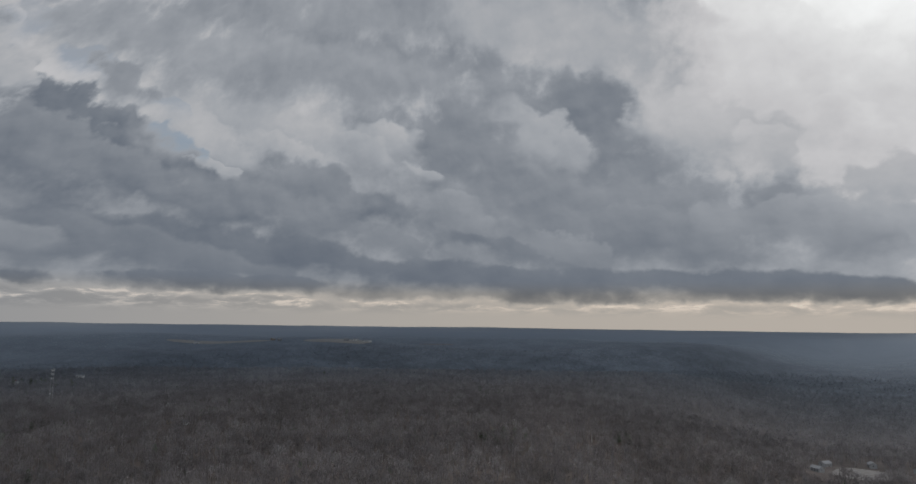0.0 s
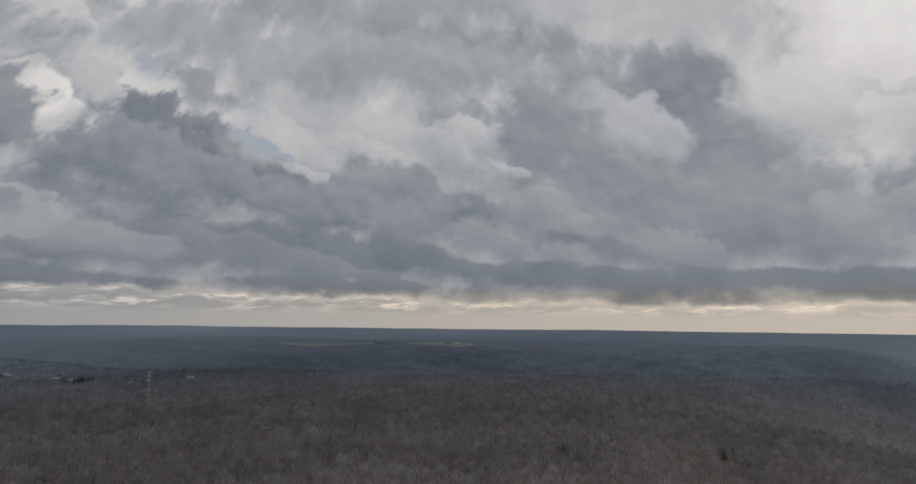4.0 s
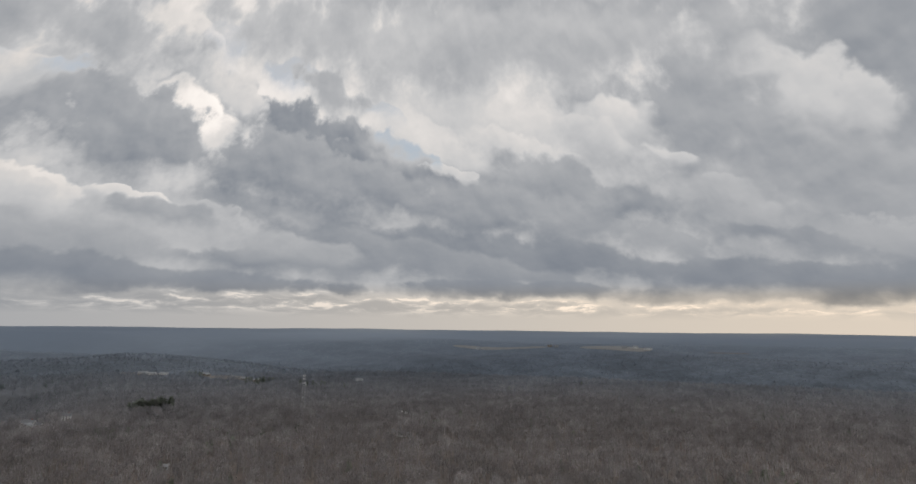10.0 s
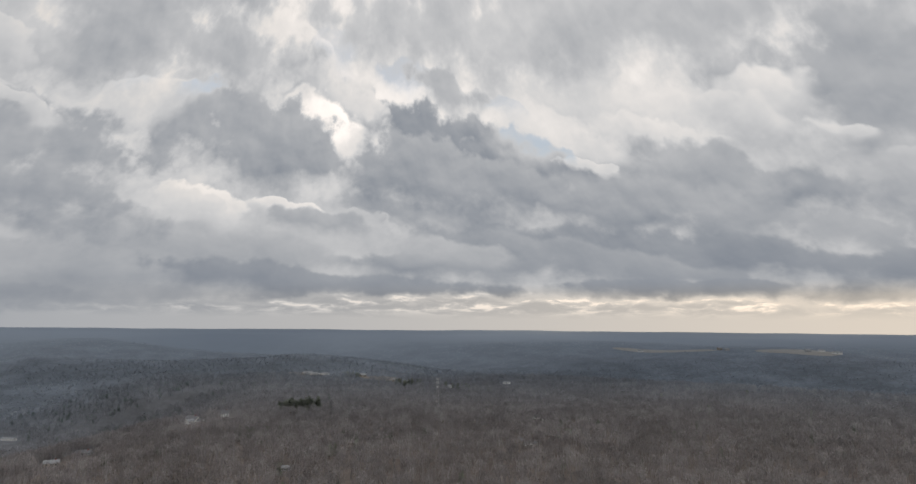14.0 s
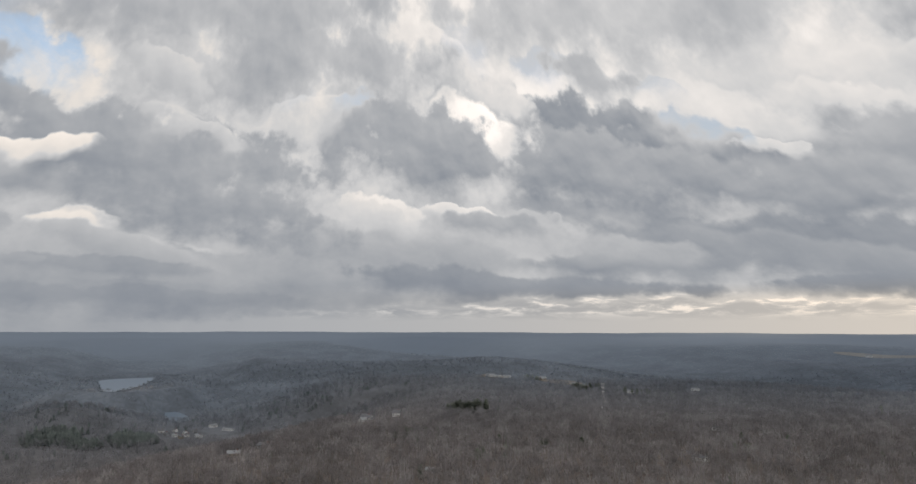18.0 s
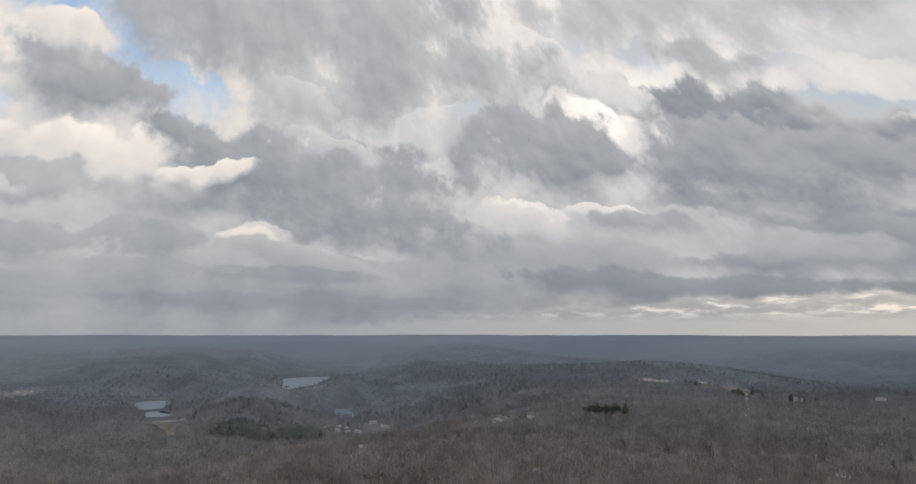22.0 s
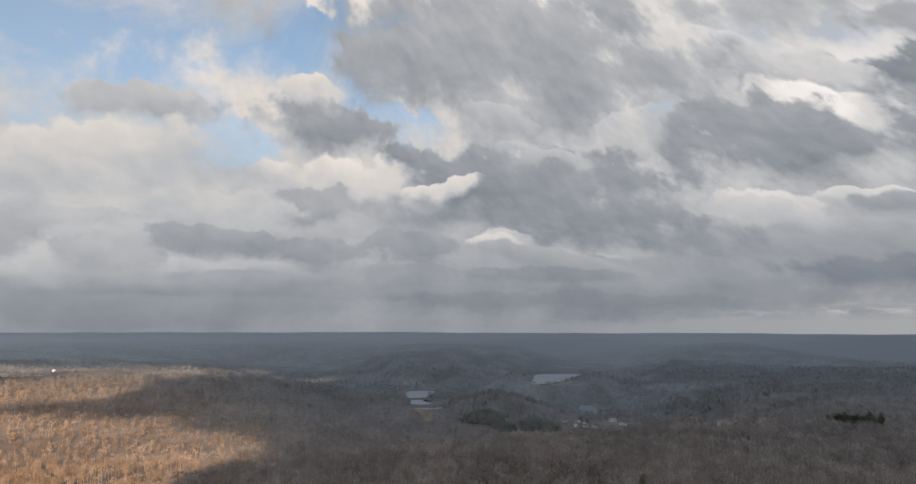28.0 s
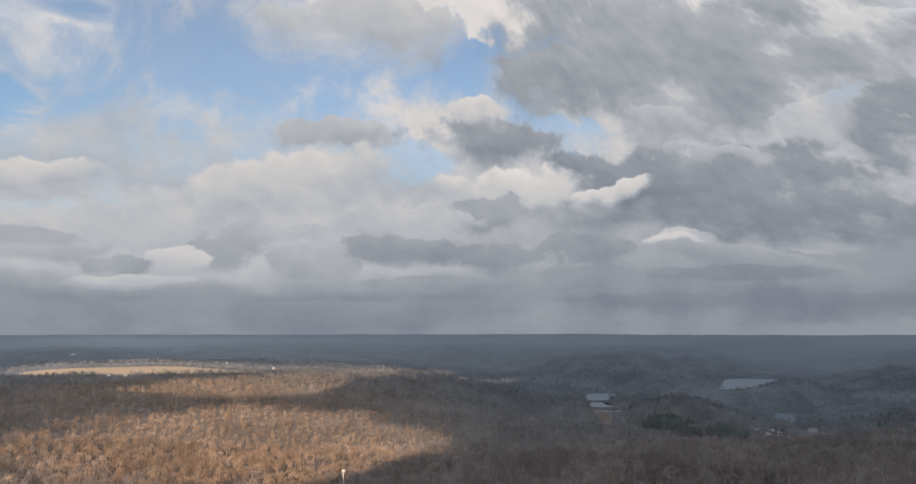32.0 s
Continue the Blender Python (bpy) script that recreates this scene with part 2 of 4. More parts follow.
# where the blue shows
opening(42.0, 20.1, 5.0, 1.4, 0.11, 0.35)
opening(33.5, 18.4, 4.1, 0.7, 0.29, 0.35)
opening(52.0, 22.9, 2.9, 2.1, 0.04, 0.30)
opening(29.7, 14.8, 3.7, 1.2, 0.32, 0.55)
opening(74.4, 18.2, 3.7, 1.0, 0.02, 0.30)
opening(114.6, 14.3, 4.4, 1.6, -0.06, 0.60)
opening(102.0, 22.0, 6.3, 3.0, -0.32, 0.50)
opening(98.2, 17.4, 3.6, 1.5, 0.10, 0.55)
opening(112.1, 21.2, 9.0, 1.0, -0.23, 0.40)
opening(133.3, 20.1, 23.4, 8.6, -0.12, 0.85)
opening(109.2, 22.3, 7.0, 3.0, 0.03, 0.90)
opening(98.9, 17.6, 5.9, 1.6, 0.08, 0.75)
opening(116.9, 15.1, 4.6, 1.3, -0.03, 0.60)
opening(66.4, 18.6, 2.5, 0.8, -0.07, 0.60)
opening(143.7, 9.5, 2.5, 0.6, -0.11, 0.50)
# gaps through which the sun reaches the western hill and its field: middle, half length, half width, turn, depth
SUN_GAPS = [(712, 150, 370, 300, 156, 1.0), (149, -153, 300, 165, 162, 0.9), (-69, -643, 430, 215, 124, 1.0)]


def cloud_material(first, last):
    """Cloud over the bearings from first to last, with the banks that reach into them."""
    def reach(row):
        return row[0] + 1.7 * row[2] + 10 > first and row[0] - 1.7 * row[2] - 10 < last

    mat = bpy.data.materials.new("cloud")
    mat.use_nodes = True
    mat.cycles.emission_sampling = "NONE"
    t = mat.node_tree
    t.nodes.clear()
    q = Graph(t)
    bank_nodes = mass_group()
    place = q.node("ShaderNodeNewGeometry").outputs["Position"]
    deg = 180 / math.pi

    def spread(eye):
        """Offsets from a point, and the bearing to the left in degrees."""
        n = q.node("ShaderNodeVectorMath", i0=place, i1=eye)
        n.operation = "SUBTRACT"
        x, y, z = q.node("ShaderNodeSeparateXYZ", i0=n.outputs[0]).outputs
        return x, y, z, q.math("MULTIPLY", q.math("ARCTAN2", q.math("MULTIPLY", x, -1.0), y), deg)

    # bearings and heights as they show along the flight, which turns as it goes
    x, y, z, bearing = spread(tuple(CENTRE))
    for _ in range(3):
        along = q.math("DIVIDE", bearing, 110.0, clamp=True)
        eye = q.node("ShaderNodeCombineXYZ", i0=q.math("MULTIPLY", along, 208.0), i1=q.math("MULTIPLY", along, 361.0), i2=203.0).outputs[0]
        x, y, z, bearing = spread(eye)
    flat = q.math("SQRT", q.math("ADD", q.math("MULTIPLY", x, x), q.math("MULTIPLY", y, y)))
    height = q.math("MULTIPLY", q.math("ARCTAN2", z, flat), deg)
    # heaps keep their roundness on the sky and flatten toward the horizon
    lift = q.math("MULTIPLY_ADD", height, 1.05, q.math("DIVIDE", q.math("MULTIPLY", height, 7.0), q.math("ADD", q.math("MAXIMUM", height, -2.0), 8.0)))
    p = q.node("ShaderNodeCombineXYZ", i0=q.math("DIVIDE", bearing, 24.0), i1=q.math("DIVIDE", lift, 24.0), i2=0.0).outputs[0]

    def vector(op, a, b):
        n = q.node("ShaderNodeVectorMath", i0=a)
        n.operation = op
        q.put(n.inputs["Scale" if op == "SCALE" else 1], b)
        return n.outputs[0]

    def body(at, octaves, heads):
        """Cloud thickness: soft heaps with rounded heads on them."""
        soft = q.noise(at, 3.6, octaves, 0.5, 2.1, 0.0)
        head = q.node("ShaderNodeTexVoronoi")
        head.feature, head.normalize = "SMOOTH_F1", True
        for key, value in (("Vector", at), ("Scale", 6.5), ("Detail", heads), ("Roughness", 0.55), ("Lacunarity", 2.3), ("Smoothness", 0.35)):
            q.put(head.inputs[key], value)
        return q.math("MULTIPLY_ADD", q.math("SUBTRACT", 0.35, head.outputs["Distance"]), 0.30, soft)

    wob = q.node("ShaderNodeTexNoise", Vector=p, Scale=9.0, Detail=4.0, Roughness=0.55)
    lean = vector("SCALE", vector("SUBTRACT", wob.outputs["Color"], (0.5, 0.5, 0.5)), 0.035)
    ragged = vector("ADD", p, lean)
    above = vector("ADD", ragged, (-0.018, 0.034, 0.0))
    thick = body(ragged, 5.0, 2.0)
    relief = q.math("SUBTRACT", body(ragged, 2.0, 1.0), body(above, 2.0, 1.0))
    big = q.noise(p, 1.3, 3, 0.5, 2.0, 0.2)
    # small ragged heads along every edge
    tufts = q.noise(ragged, 10.0, 5, 0.5, 2.1)
    knobs = q.node("ShaderNodeTexVoronoi")
    knobs.feature, knobs.normalize = "SMOOTH_F1", True
    for key, value in (("Vector", ragged), ("Scale", 17.0), ("Detail", 2.0), ("Roughness", 0.55), ("Lacunarity", 2.3), ("Smoothness", 0.4)):
        q.put(knobs.inputs[key], value)
    puff = q.math("MULTIPLY_ADD", q.math("SUBTRACT", 0.35, knobs.outputs["Distance"]), 0.35, q.math("SUBTRACT", tufts, 0.5))
    puff_over = q.noise(vector("ADD", ragged, (-0.006, 0.013, 0.0)), 12.0, 2, 0.6, 2.1)
    puff_lit = q.math("SUBTRACT", q.noise(ragged, 12.0, 2, 0.6, 2.1), puff_over)
    billow = q.math("MULTIPLY_ADD", puff, 0.6, q.math("SUBTRACT", thick, 0.48))
    bend = q.node("ShaderNodeSeparateXYZ", i0=q.node("ShaderNodeTexNoise", Vector=p, Scale=6.0, Detail=3.0, Roughness=0.5).outputs["Color"])
    b2 = q.math("MULTIPLY_ADD", q.math("SUBTRACT", bend.outputs[0], 0.5), 5.0, bearing)
    size = q.step(height, 1.0, 14.0, 0.8, 3.6)
    h2 = q.math("MULTIPLY_ADD", q.math("SUBTRACT", bend.outputs[1], 0.5), size, height)
    keys = ("light", "bearing", "height", "billow", "at", "up", "half_width", "half_height", "slope", "tone", "top", "edge", "soft")

    def lay(under, row):
        n = t.nodes.new("ShaderNodeGroup")
        n.node_tree = bank_nodes
        for key, value in zip(keys, (under, b2, h2, billow, *row)):
            q.put(n.inputs[key], value)
        return n.outputs["light"]

    # the sheet itself, paler towards the sun and overhead
    light = q.math("SUBTRACT", q.step(height, 7.0, 22.0, 0.41, 0.66), q.math("MULTIPLY", q.step(height, 7.0, 3.0), q.step(bearing, 40.0, 70.0, 0.0, 0.12)))
    light = q.math("ADD", light, q.step(height, 26.0, 60.0, 0.0, 0.30))
    light = q.math("ADD", light, q.step(bearing, -8.0, -42.0, 0.0, 0.34))
    light = q.math("MULTIPLY_ADD", q.math("SUBTRACT", big, 0.5), 0.15, light)
    for row in filter(reach, BANKS):
        light = lay(light, row)
    # thicker parts are darker, heads paler on their upper side
    light = q.math("MULTIPLY", light, q.step(thick, 0.28, 0.74, 1.15, 0.91))
    light = q.math("MULTIPLY_ADD", q.math("MULTIPLY", relief, q.step(height, 2.0, 12.0, 0.35, 1.0)), 0.36, light)
    light = q.math("MULTIPLY_ADD", q.math("MULTIPLY", puff_lit, q.step(height, 2.0, 10.0, 0.1, 1.0)), 0.07, light)
    light = q.math("MULTIPLY", light, q.step(puff, -0.25, 0.3, 1.03, 0.97))
    # clear strip over the horizon
    top = q.math("SUBTRACT", q.step(bearing, 5.0, 32.0, 1.9, 2.7), q.step(bearing, 42.0, 80.0, 0.0, 1.9))
    edge = q.math("MULTIPLY_ADD", billow, 1.6, q.math("SUBTRACT", h2, top))
    strip = q.math("MULTIPLY", q.step(edge, 0.40, -0.35), q.step(bearing, 100.0, 66.0, 0.0, 1.0))
    low = q.step(bearing, -35.0, 90.0, 0.62, 0.34)
    lines = q.node("ShaderNodeCombineXYZ", i0=q.math("MULTIPLY", bearing, 0.30), i1=q.math("MULTIPLY", h2, 1.5), i2=5.0).outputs[0]
    layer = q.noise(lines, 1.0, 6, 0.6, 2.2, 0.4)
    shade = q.math("MULTIPLY", q.step(layer, 0.40, 0.60, -0.07, 0.04), q.step(height, 0.5, 1.5))
    light = q.mix(strip, light, q.math("ADD", low, shade), "FLOAT")
    streak = q.math("MULTIPLY", q.step(layer, 0.52, 0.64), q.math("MULTIPLY", q.step(height, 4.0, 2.6), q.step(height, 0.9, 1.7)))
    light = q.math("MULTIPLY_ADD", q.math("MULTIPLY", streak, strip), q.step(bearing, 90.0, 20.0, 0.05, 0.26), light)
    rim = q.math("MULTIPLY", q.math("MULTIPLY", q.step(edge, 0.5, 0.0), q.step(edge, -0.5, 0.0)), q.step(bearing, 80.0, 10.0, 0.0, 0.12))
    light = q.math("ADD", light, rim)
    colour = q.ramp(q.math("DIVIDE", light, 1.6), [(0.0, (0.05, 0.06, 0.08)), (0.075, (0.106, 0.121, 0.148)), (0.137, (0.202, 0.221, 0.252)), (0.225, (0.352, 0.36, 0.374)),
                                                  (0.344, (0.556, 0.55, 0.546)), (0.5, (0.845, 0.80, 0.765)), (0.75, (1.25, 1.2, 1.12)), (1.0, (1.65, 1.6, 1.5))])
    warm = q.math("MULTIPLY", q.step(height, 3.9, 2.2), q.step(bearing, 85.0, -10.0, 0.0, 1.0))
    tint = q.node("ShaderNodeMixRGB", i0=1.0, i1=colour, i2=(1.16, 0.99, 0.78, 1))
    tint.blend_type = "MULTIPLY"
    colour = q.mix(q.math("MULTIPLY", warm, 0.75), colour, tint.outputs[0])
    # low sun on the heaps in the west
    cream = q.node("ShaderNodeMixRGB", i0=1.0, i1=colour, i2=(1.035, 0.99, 0.935, 1))
    cream.blend_type = "MULTIPLY"
    colour = q.mix(q.math("MULTIPLY", q.step(light, 0.48, 0.66), q.step(bearing, 45.0, 95.0, 0.3, 1.0)), colour, cream.outputs[0])
    glow = q.node("ShaderNodeEmission", Color=colour, Strength=1.0)
    # openings to the blue sky, with wisps across them
    clear = 0.0
    for row in filter(reach, OPENINGS):
        clear = lay(clear, row)
    wisps = q.step(q.noise(p, 2.2, 7, 0.6, 2.2, 0.9), 0.40, 0.70, 1.0, 0.2)
    # heaps in the west stand in front of the blue
    cover = 0.0
    for row in filter(reach, BANKS):
        if row[0] > 95 and row[7] == FIRM[0] and row[1] > 8:
            cover = lay(cover, row[:5] + (1.0, 0.0) + row[7:])
    thin = q.math("MAXIMUM", q.step(light, 0.44, 0.62), q.step(bearing, 84.0, 96.0))
    clear = q.math("MULTIPLY", q.math("MULTIPLY", clear, q.math("MULTIPLY", wisps, thin)), q.math("SUBTRACT", 1.0, cover))
    # and the gaps toward the sun
    px, py, _ = q.node("ShaderNodeSeparateXYZ", i0=place).outputs
    rag = q.math("SUBTRACT", q.noise(place, 0.006, 4, 0.55), 0.5)
    for gx, gy, long, wide, turn, depth in SUN_GAPS:
        c, s = math.cos(radians(turn)), math.sin(radians(turn))
        dx = q.math("SUBTRACT", q.math("MULTIPLY_ADD", clear, 1e-9, px), gx)
        dy = q.math("SUBTRACT", py, gy)
        u = q.math("ADD", q.math("MULTIPLY", dx, c / long), q.math("MULTIPLY", dy, s / long))
        v = q.math("ADD", q.math("MULTIPLY", dx, -s / wide), q.math("MULTIPLY", dy, c / wide))
        d = q.math("SUBTRACT", 1.1, q.math("ADD", q.math("MULTIPLY", u, u), q.math("MULTIPLY", v, v)))
        gap = q.math("MULTIPLY", q.step(q.math("MULTIPLY_ADD", rag, 2.2, d), 0.0, 0.45), depth)
        clear = q.math("MAXIMUM", clear, gap)
    sky_through = q.node("ShaderNodeBsdfTransparent")
    out = q.node("ShaderNodeMixShader", i0=clear, i1=glow.outputs[0], i2=sky_through.outputs[0])
    q.node("ShaderNodeOutputMaterial", Surface=out.outputs[0])
    return mat


def mesh_object(name, verts, faces, material=None, parent=None, smooth=False):
    me = bpy.data.meshes.new(name)
    me.from_pydata([tuple(v) for v in verts], [], [tuple(f) for f in faces])
    if material:
        me.materials.append(material)
    if smooth:
        me.polygons.foreach_set("use_smooth", [True] * len(me.polygons))
    ob = new(name, me)
    if parent:
        ob.parent = parent
    return ob


def cloud_deck():
    rings = [(10, DECK), (200, DECK), (600, DECK), (1200, DECK), (2600, DECK), (3600, DECK), (4100, DECK - 6), (4450, DECK - 40), (4620, DECK - 110), (4690, DECK - 220), (4700, 60)]
    n = 160
    verts, faces = [(CENTRE.x, CENTRE.y, DECK)], []
    for r, h in rings:
        for i in range(n):
            a = 2 * math.pi * i / n
            verts.append((CENTRE.x + r * math.sin(a), CENTRE.y + r * math.cos(a), h))
    for i in range(n):
        j = (i + 1) % n
        faces.append((0, 1 + i, 1 + j))
        for k in range(len(rings) - 1):
            o = 1 + k * n
            faces.append((o + i, o + n + i, o + n + j, o + j))
    ob = mesh_object("cloud_deck", verts, faces, None, smooth=True)
    # one material for the sheet overhead and behind, one for each stretch of the sky in view
    parts = [(-200.0, -200.0), (-62.0, -5.0), (-5.0, 30.0), (30.0, 58.0), (58.0, 82.0), (82.0, 108.0), (108.0, 185.0)]
    for first, last in parts:
        ob.data.materials.append(cloud_material(first, last))
    for f in ob.data.polygons:
        c = f.center
        bearing = math.degrees(math.atan2(CENTRE.x - c.x, c.y - CENTRE.y))
        for _ in range(3):
            along = min(1.0, max(0.0, bearing / 110))
            bearing = math.degrees(math.atan2(208 * along - c.x, c.y - 361 * along))
        near = math.hypot(c.x - CENTRE.x, c.y - CENTRE.y) < 190
        for k, (first, last) in enumerate(parts):
            if not near and first < bearing <= last:
                f.material_index = k
    return tagged(ob, "broken grey cloud deck with blue openings over the hills", "sky", kind="structure")


cloud_deck()

# ---- materials ----
def surface(name, dark, pale, scale, rough=0.9, patch=None, patch_scale=0.01, bump=0.0, tint=False, spread=(0.35, 0.65), grey=None, airy=0.0):
    """Matt natural surface: grain between two colours, larger patches toward a third."""
    mat = bpy.data.materials.new(name)
    mat.use_nodes = True
    q = Graph(mat.node_tree)
    bsdf = mat.node_tree.nodes["Principled BSDF"]
    place = q.node("ShaderNodeNewGeometry").outputs["Position"]
    grain = q.noise(place, scale, 5, 0.62)
    colour = q.ramp(grain, [(spread[0], dark), (spread[1], pale)])
    if patch:
        colour = q.mix(q.step(q.noise(place, patch_scale, 4, 0.55), 0.42, 0.66), colour, (*patch, 1))
    # distance haze painted into the base colour, blue-grey with range
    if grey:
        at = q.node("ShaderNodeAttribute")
        at.attribute_name = "haze_tint"
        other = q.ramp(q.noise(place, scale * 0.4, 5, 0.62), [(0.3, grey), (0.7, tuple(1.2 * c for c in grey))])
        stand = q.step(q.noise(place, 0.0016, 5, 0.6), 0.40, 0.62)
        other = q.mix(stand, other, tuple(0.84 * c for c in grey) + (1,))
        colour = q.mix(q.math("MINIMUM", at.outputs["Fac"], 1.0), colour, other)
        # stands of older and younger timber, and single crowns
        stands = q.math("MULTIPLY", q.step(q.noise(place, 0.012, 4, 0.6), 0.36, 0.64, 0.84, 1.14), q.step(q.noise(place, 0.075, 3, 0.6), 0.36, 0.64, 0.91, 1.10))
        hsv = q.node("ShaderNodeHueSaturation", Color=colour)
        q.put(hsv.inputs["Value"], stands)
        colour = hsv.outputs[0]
        # the farthest land takes a still paler haze colour
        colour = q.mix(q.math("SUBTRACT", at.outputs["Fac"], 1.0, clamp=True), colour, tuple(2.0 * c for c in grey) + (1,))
    if tint:
        at = q.node("ShaderNodeAttribute")
        at.attribute_name = "tint"
        hsv = q.node("ShaderNodeHueSaturation", Color=colour)
        q.put(hsv.inputs["Value"], q.math("MULTIPLY_ADD", at.outputs["Fac"], 0.75, 0.64))
        q.put(hsv.inputs["Saturation"], q.math("MULTIPLY_ADD", at.outputs["Fac"], -0.5, 1.25))
        colour = hsv.outputs[0]
    q.put(bsdf.inputs["Base Color"], colour)
    if airy:
        # twig sprays let half of the light through
        through_ = q.node("ShaderNodeBsdfTranslucent", Color=colour)
        both = q.node("ShaderNodeMixShader", i0=airy, i1=bsdf.outputs[0], i2=through_.outputs[0])
        out = [n for n in mat.node_tree.nodes if n.bl_idname == "ShaderNodeOutputMaterial"][0]
        q.put(out.inputs["Surface"], both.outputs[0])
    bsdf.inputs["Roughness"].default_value = rough
    bsdf.inputs["Specular IOR Level"].default_value = 0.2
    if bump:
        b = q.node("ShaderNodeBump", Strength=bump, Distance=1.0, Height=grain)
        q.put(bsdf.inputs["Normal"], b.outputs[0])
    return mat


# grey: the haze colour each surface is painted toward with distance
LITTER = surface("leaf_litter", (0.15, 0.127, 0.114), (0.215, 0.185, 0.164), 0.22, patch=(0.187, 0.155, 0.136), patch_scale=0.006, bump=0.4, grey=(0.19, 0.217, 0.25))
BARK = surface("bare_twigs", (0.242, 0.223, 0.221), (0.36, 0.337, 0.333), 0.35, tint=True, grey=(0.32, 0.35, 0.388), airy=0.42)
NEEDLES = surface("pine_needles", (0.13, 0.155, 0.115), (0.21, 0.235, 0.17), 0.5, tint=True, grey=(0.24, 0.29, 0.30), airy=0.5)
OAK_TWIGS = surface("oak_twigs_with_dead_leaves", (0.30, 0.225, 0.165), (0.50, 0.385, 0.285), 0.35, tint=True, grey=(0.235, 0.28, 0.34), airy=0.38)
STUBBLE = surface("dry_stubble", (0.40, 0.345, 0.27), (0.54, 0.47, 0.375), 0.08, patch=(0.46, 0.39, 0.30), patch_scale=0.012)
PASTURE = surface("faded_pasture", (0.26, 0.235, 0.21), (0.35, 0.32, 0.285), 0.06, patch=(0.30, 0.27, 0.24), patch_scale=0.012)
GRAVEL = surface("pale_gravel", (0.27, 0.26, 0.245), (0.41, 0.39, 0.37), 0.2)
ASPHALT = surface("worn_asphalt", (0.05, 0.05, 0.052), (0.09, 0.09, 0.09), 0.3)
WHITE = surface("white_paint", (0.72, 0.72, 0.71), (0.82, 0.82, 0.81), 0.8, rough=0.5)
ROOF = surface("grey_shingle", (0.16, 0.16, 0.17), (0.28, 0.28, 0.29), 0.9)
PALE_ROOF = surface("pale_metal_roof", (0.30, 0.31, 0.32), (0.42, 0.43, 0.44), 0.7, rough=0.4)
RED = surface("red_boards", (0.22, 0.05, 0.04), (0.3, 0.08, 0.06), 0.9)
STEEL = surface("galvanised_steel", (0.38, 0.38, 0.39), (0.52, 0.52, 0.53), 0.9, rough=0.45)
TRUNK = surface("trunk_bark", (0.14, 0.115, 0.095), (0.24, 0.205, 0.175), 1.5)
GLASS = bpy.data.materials.new("window_glass")
GLASS.use_nodes = True
GLASS.node_tree.nodes["Principled BSDF"].inputs["Base Color"].default_value = (0.03, 0.035, 0.04, 1)
GLASS.node_tree.nodes["Principled BSDF"].inputs["Roughness"].default_value = 0.08


def water_material(name, colour, rough):
    mat = bpy.data.materials.new(name)
    mat.use_nodes = True
    q = Graph(mat.node_tree)
    b = mat.node_tree.nodes["Principled BSDF"]
    b.inputs["Base Color"].default_value = (*colour, 1)
    b.inputs["Roughness"].default_value = rough
    b.inputs["IOR"].default_value = 1.33
    place = q.node("ShaderNodeNewGeometry").outputs["Position"]
    bump = q.node("ShaderNodeBump", Strength=0.25, Distance=0.3, Height=q.noise(place, 0.25, 3, 0.6))
    q.put(b.inputs["Normal"], bump.outputs[0])
    return mat


# the lakes' pale base colour stands in for mirrored sky
WATER = water_material("pale_lake_water", (0.24, 0.31, 0.39), 0.3)
DARK_WATER = water_material("dark_river_water", (0.02, 0.024, 0.026), 0.15)

# ---- the lie of the land ----
def sstep(v, a, b):
    t = np.clip((v - a) / (b - a), 0, 1)
    return t * t * (3 - 2 * t)


_waves = np.random.RandomState(4)
WAVES = [(s * math.cos(a), s * math.sin(a), f) for s, a, f in zip(_waves.uniform(0.7, 1.4, 40), _waves.uniform(0, 6.28, 40), _waves.uniform(0, 6.28, 40))]


def rolling(x, y, size, first):
    """Smooth rolling noise of about -1..1 with bumps of that size."""
    k = 2 * math.pi / size
    return sum(np.sin(k * (a * x + b * y) + f) for a, b, f in WAVES[first:first + 7]) / 3.2


CREEK = [(1600, 2700, 60), (950, 1600, 36), (540, 900, 16), (430, 520, 13), (350, 220, 11), (250, 20, 9), (40, -90, 8), (-200, -110, 6), (-400, -190, 4), (-547, -213, 3), (-627, -184, 3),
         (-732, -128, 4), (-773, 11, 5), (-950, 250, 8), (-1190, 473, 10), (-1450, 512, 6), (-1620, 525, 6), (-1800, 640, 40)]
LAKE = [(-1190, 473, 10), (-1240, 150, 22), (-1340, 150, 27), (-1500, 120, 27), (-1680, 90, 27), (-1900, -150, 29), (-2300, -500, 60)]
UPPER_LAKE = [(-1740, 440, 52), (-1950, 480, 52), (-2120, 500, 52), (-2500, 700, 60), (-3000, 600, 90)]
NORTH = [(2300, 2300, 60), (1150, 2050, 45), (300, 1950, 40), (-400, 1880, 45), (-1000, 1900, 50), (-1700, 2050, 60), (-2600, 1700, 80)]
# lakes: from one end to the other, half width, level
LAKES = [(-1325, 148, -1392, 152, 28, 29.5), (-1400, 122, -1560, 88, 13, 29.5), (-1575, 88, -1690, 82, 28, 29.5), (-1740, 440, -2060, 500, 85, 55.0), (-1430, 520, -1590, 520, 24, 9.0)]
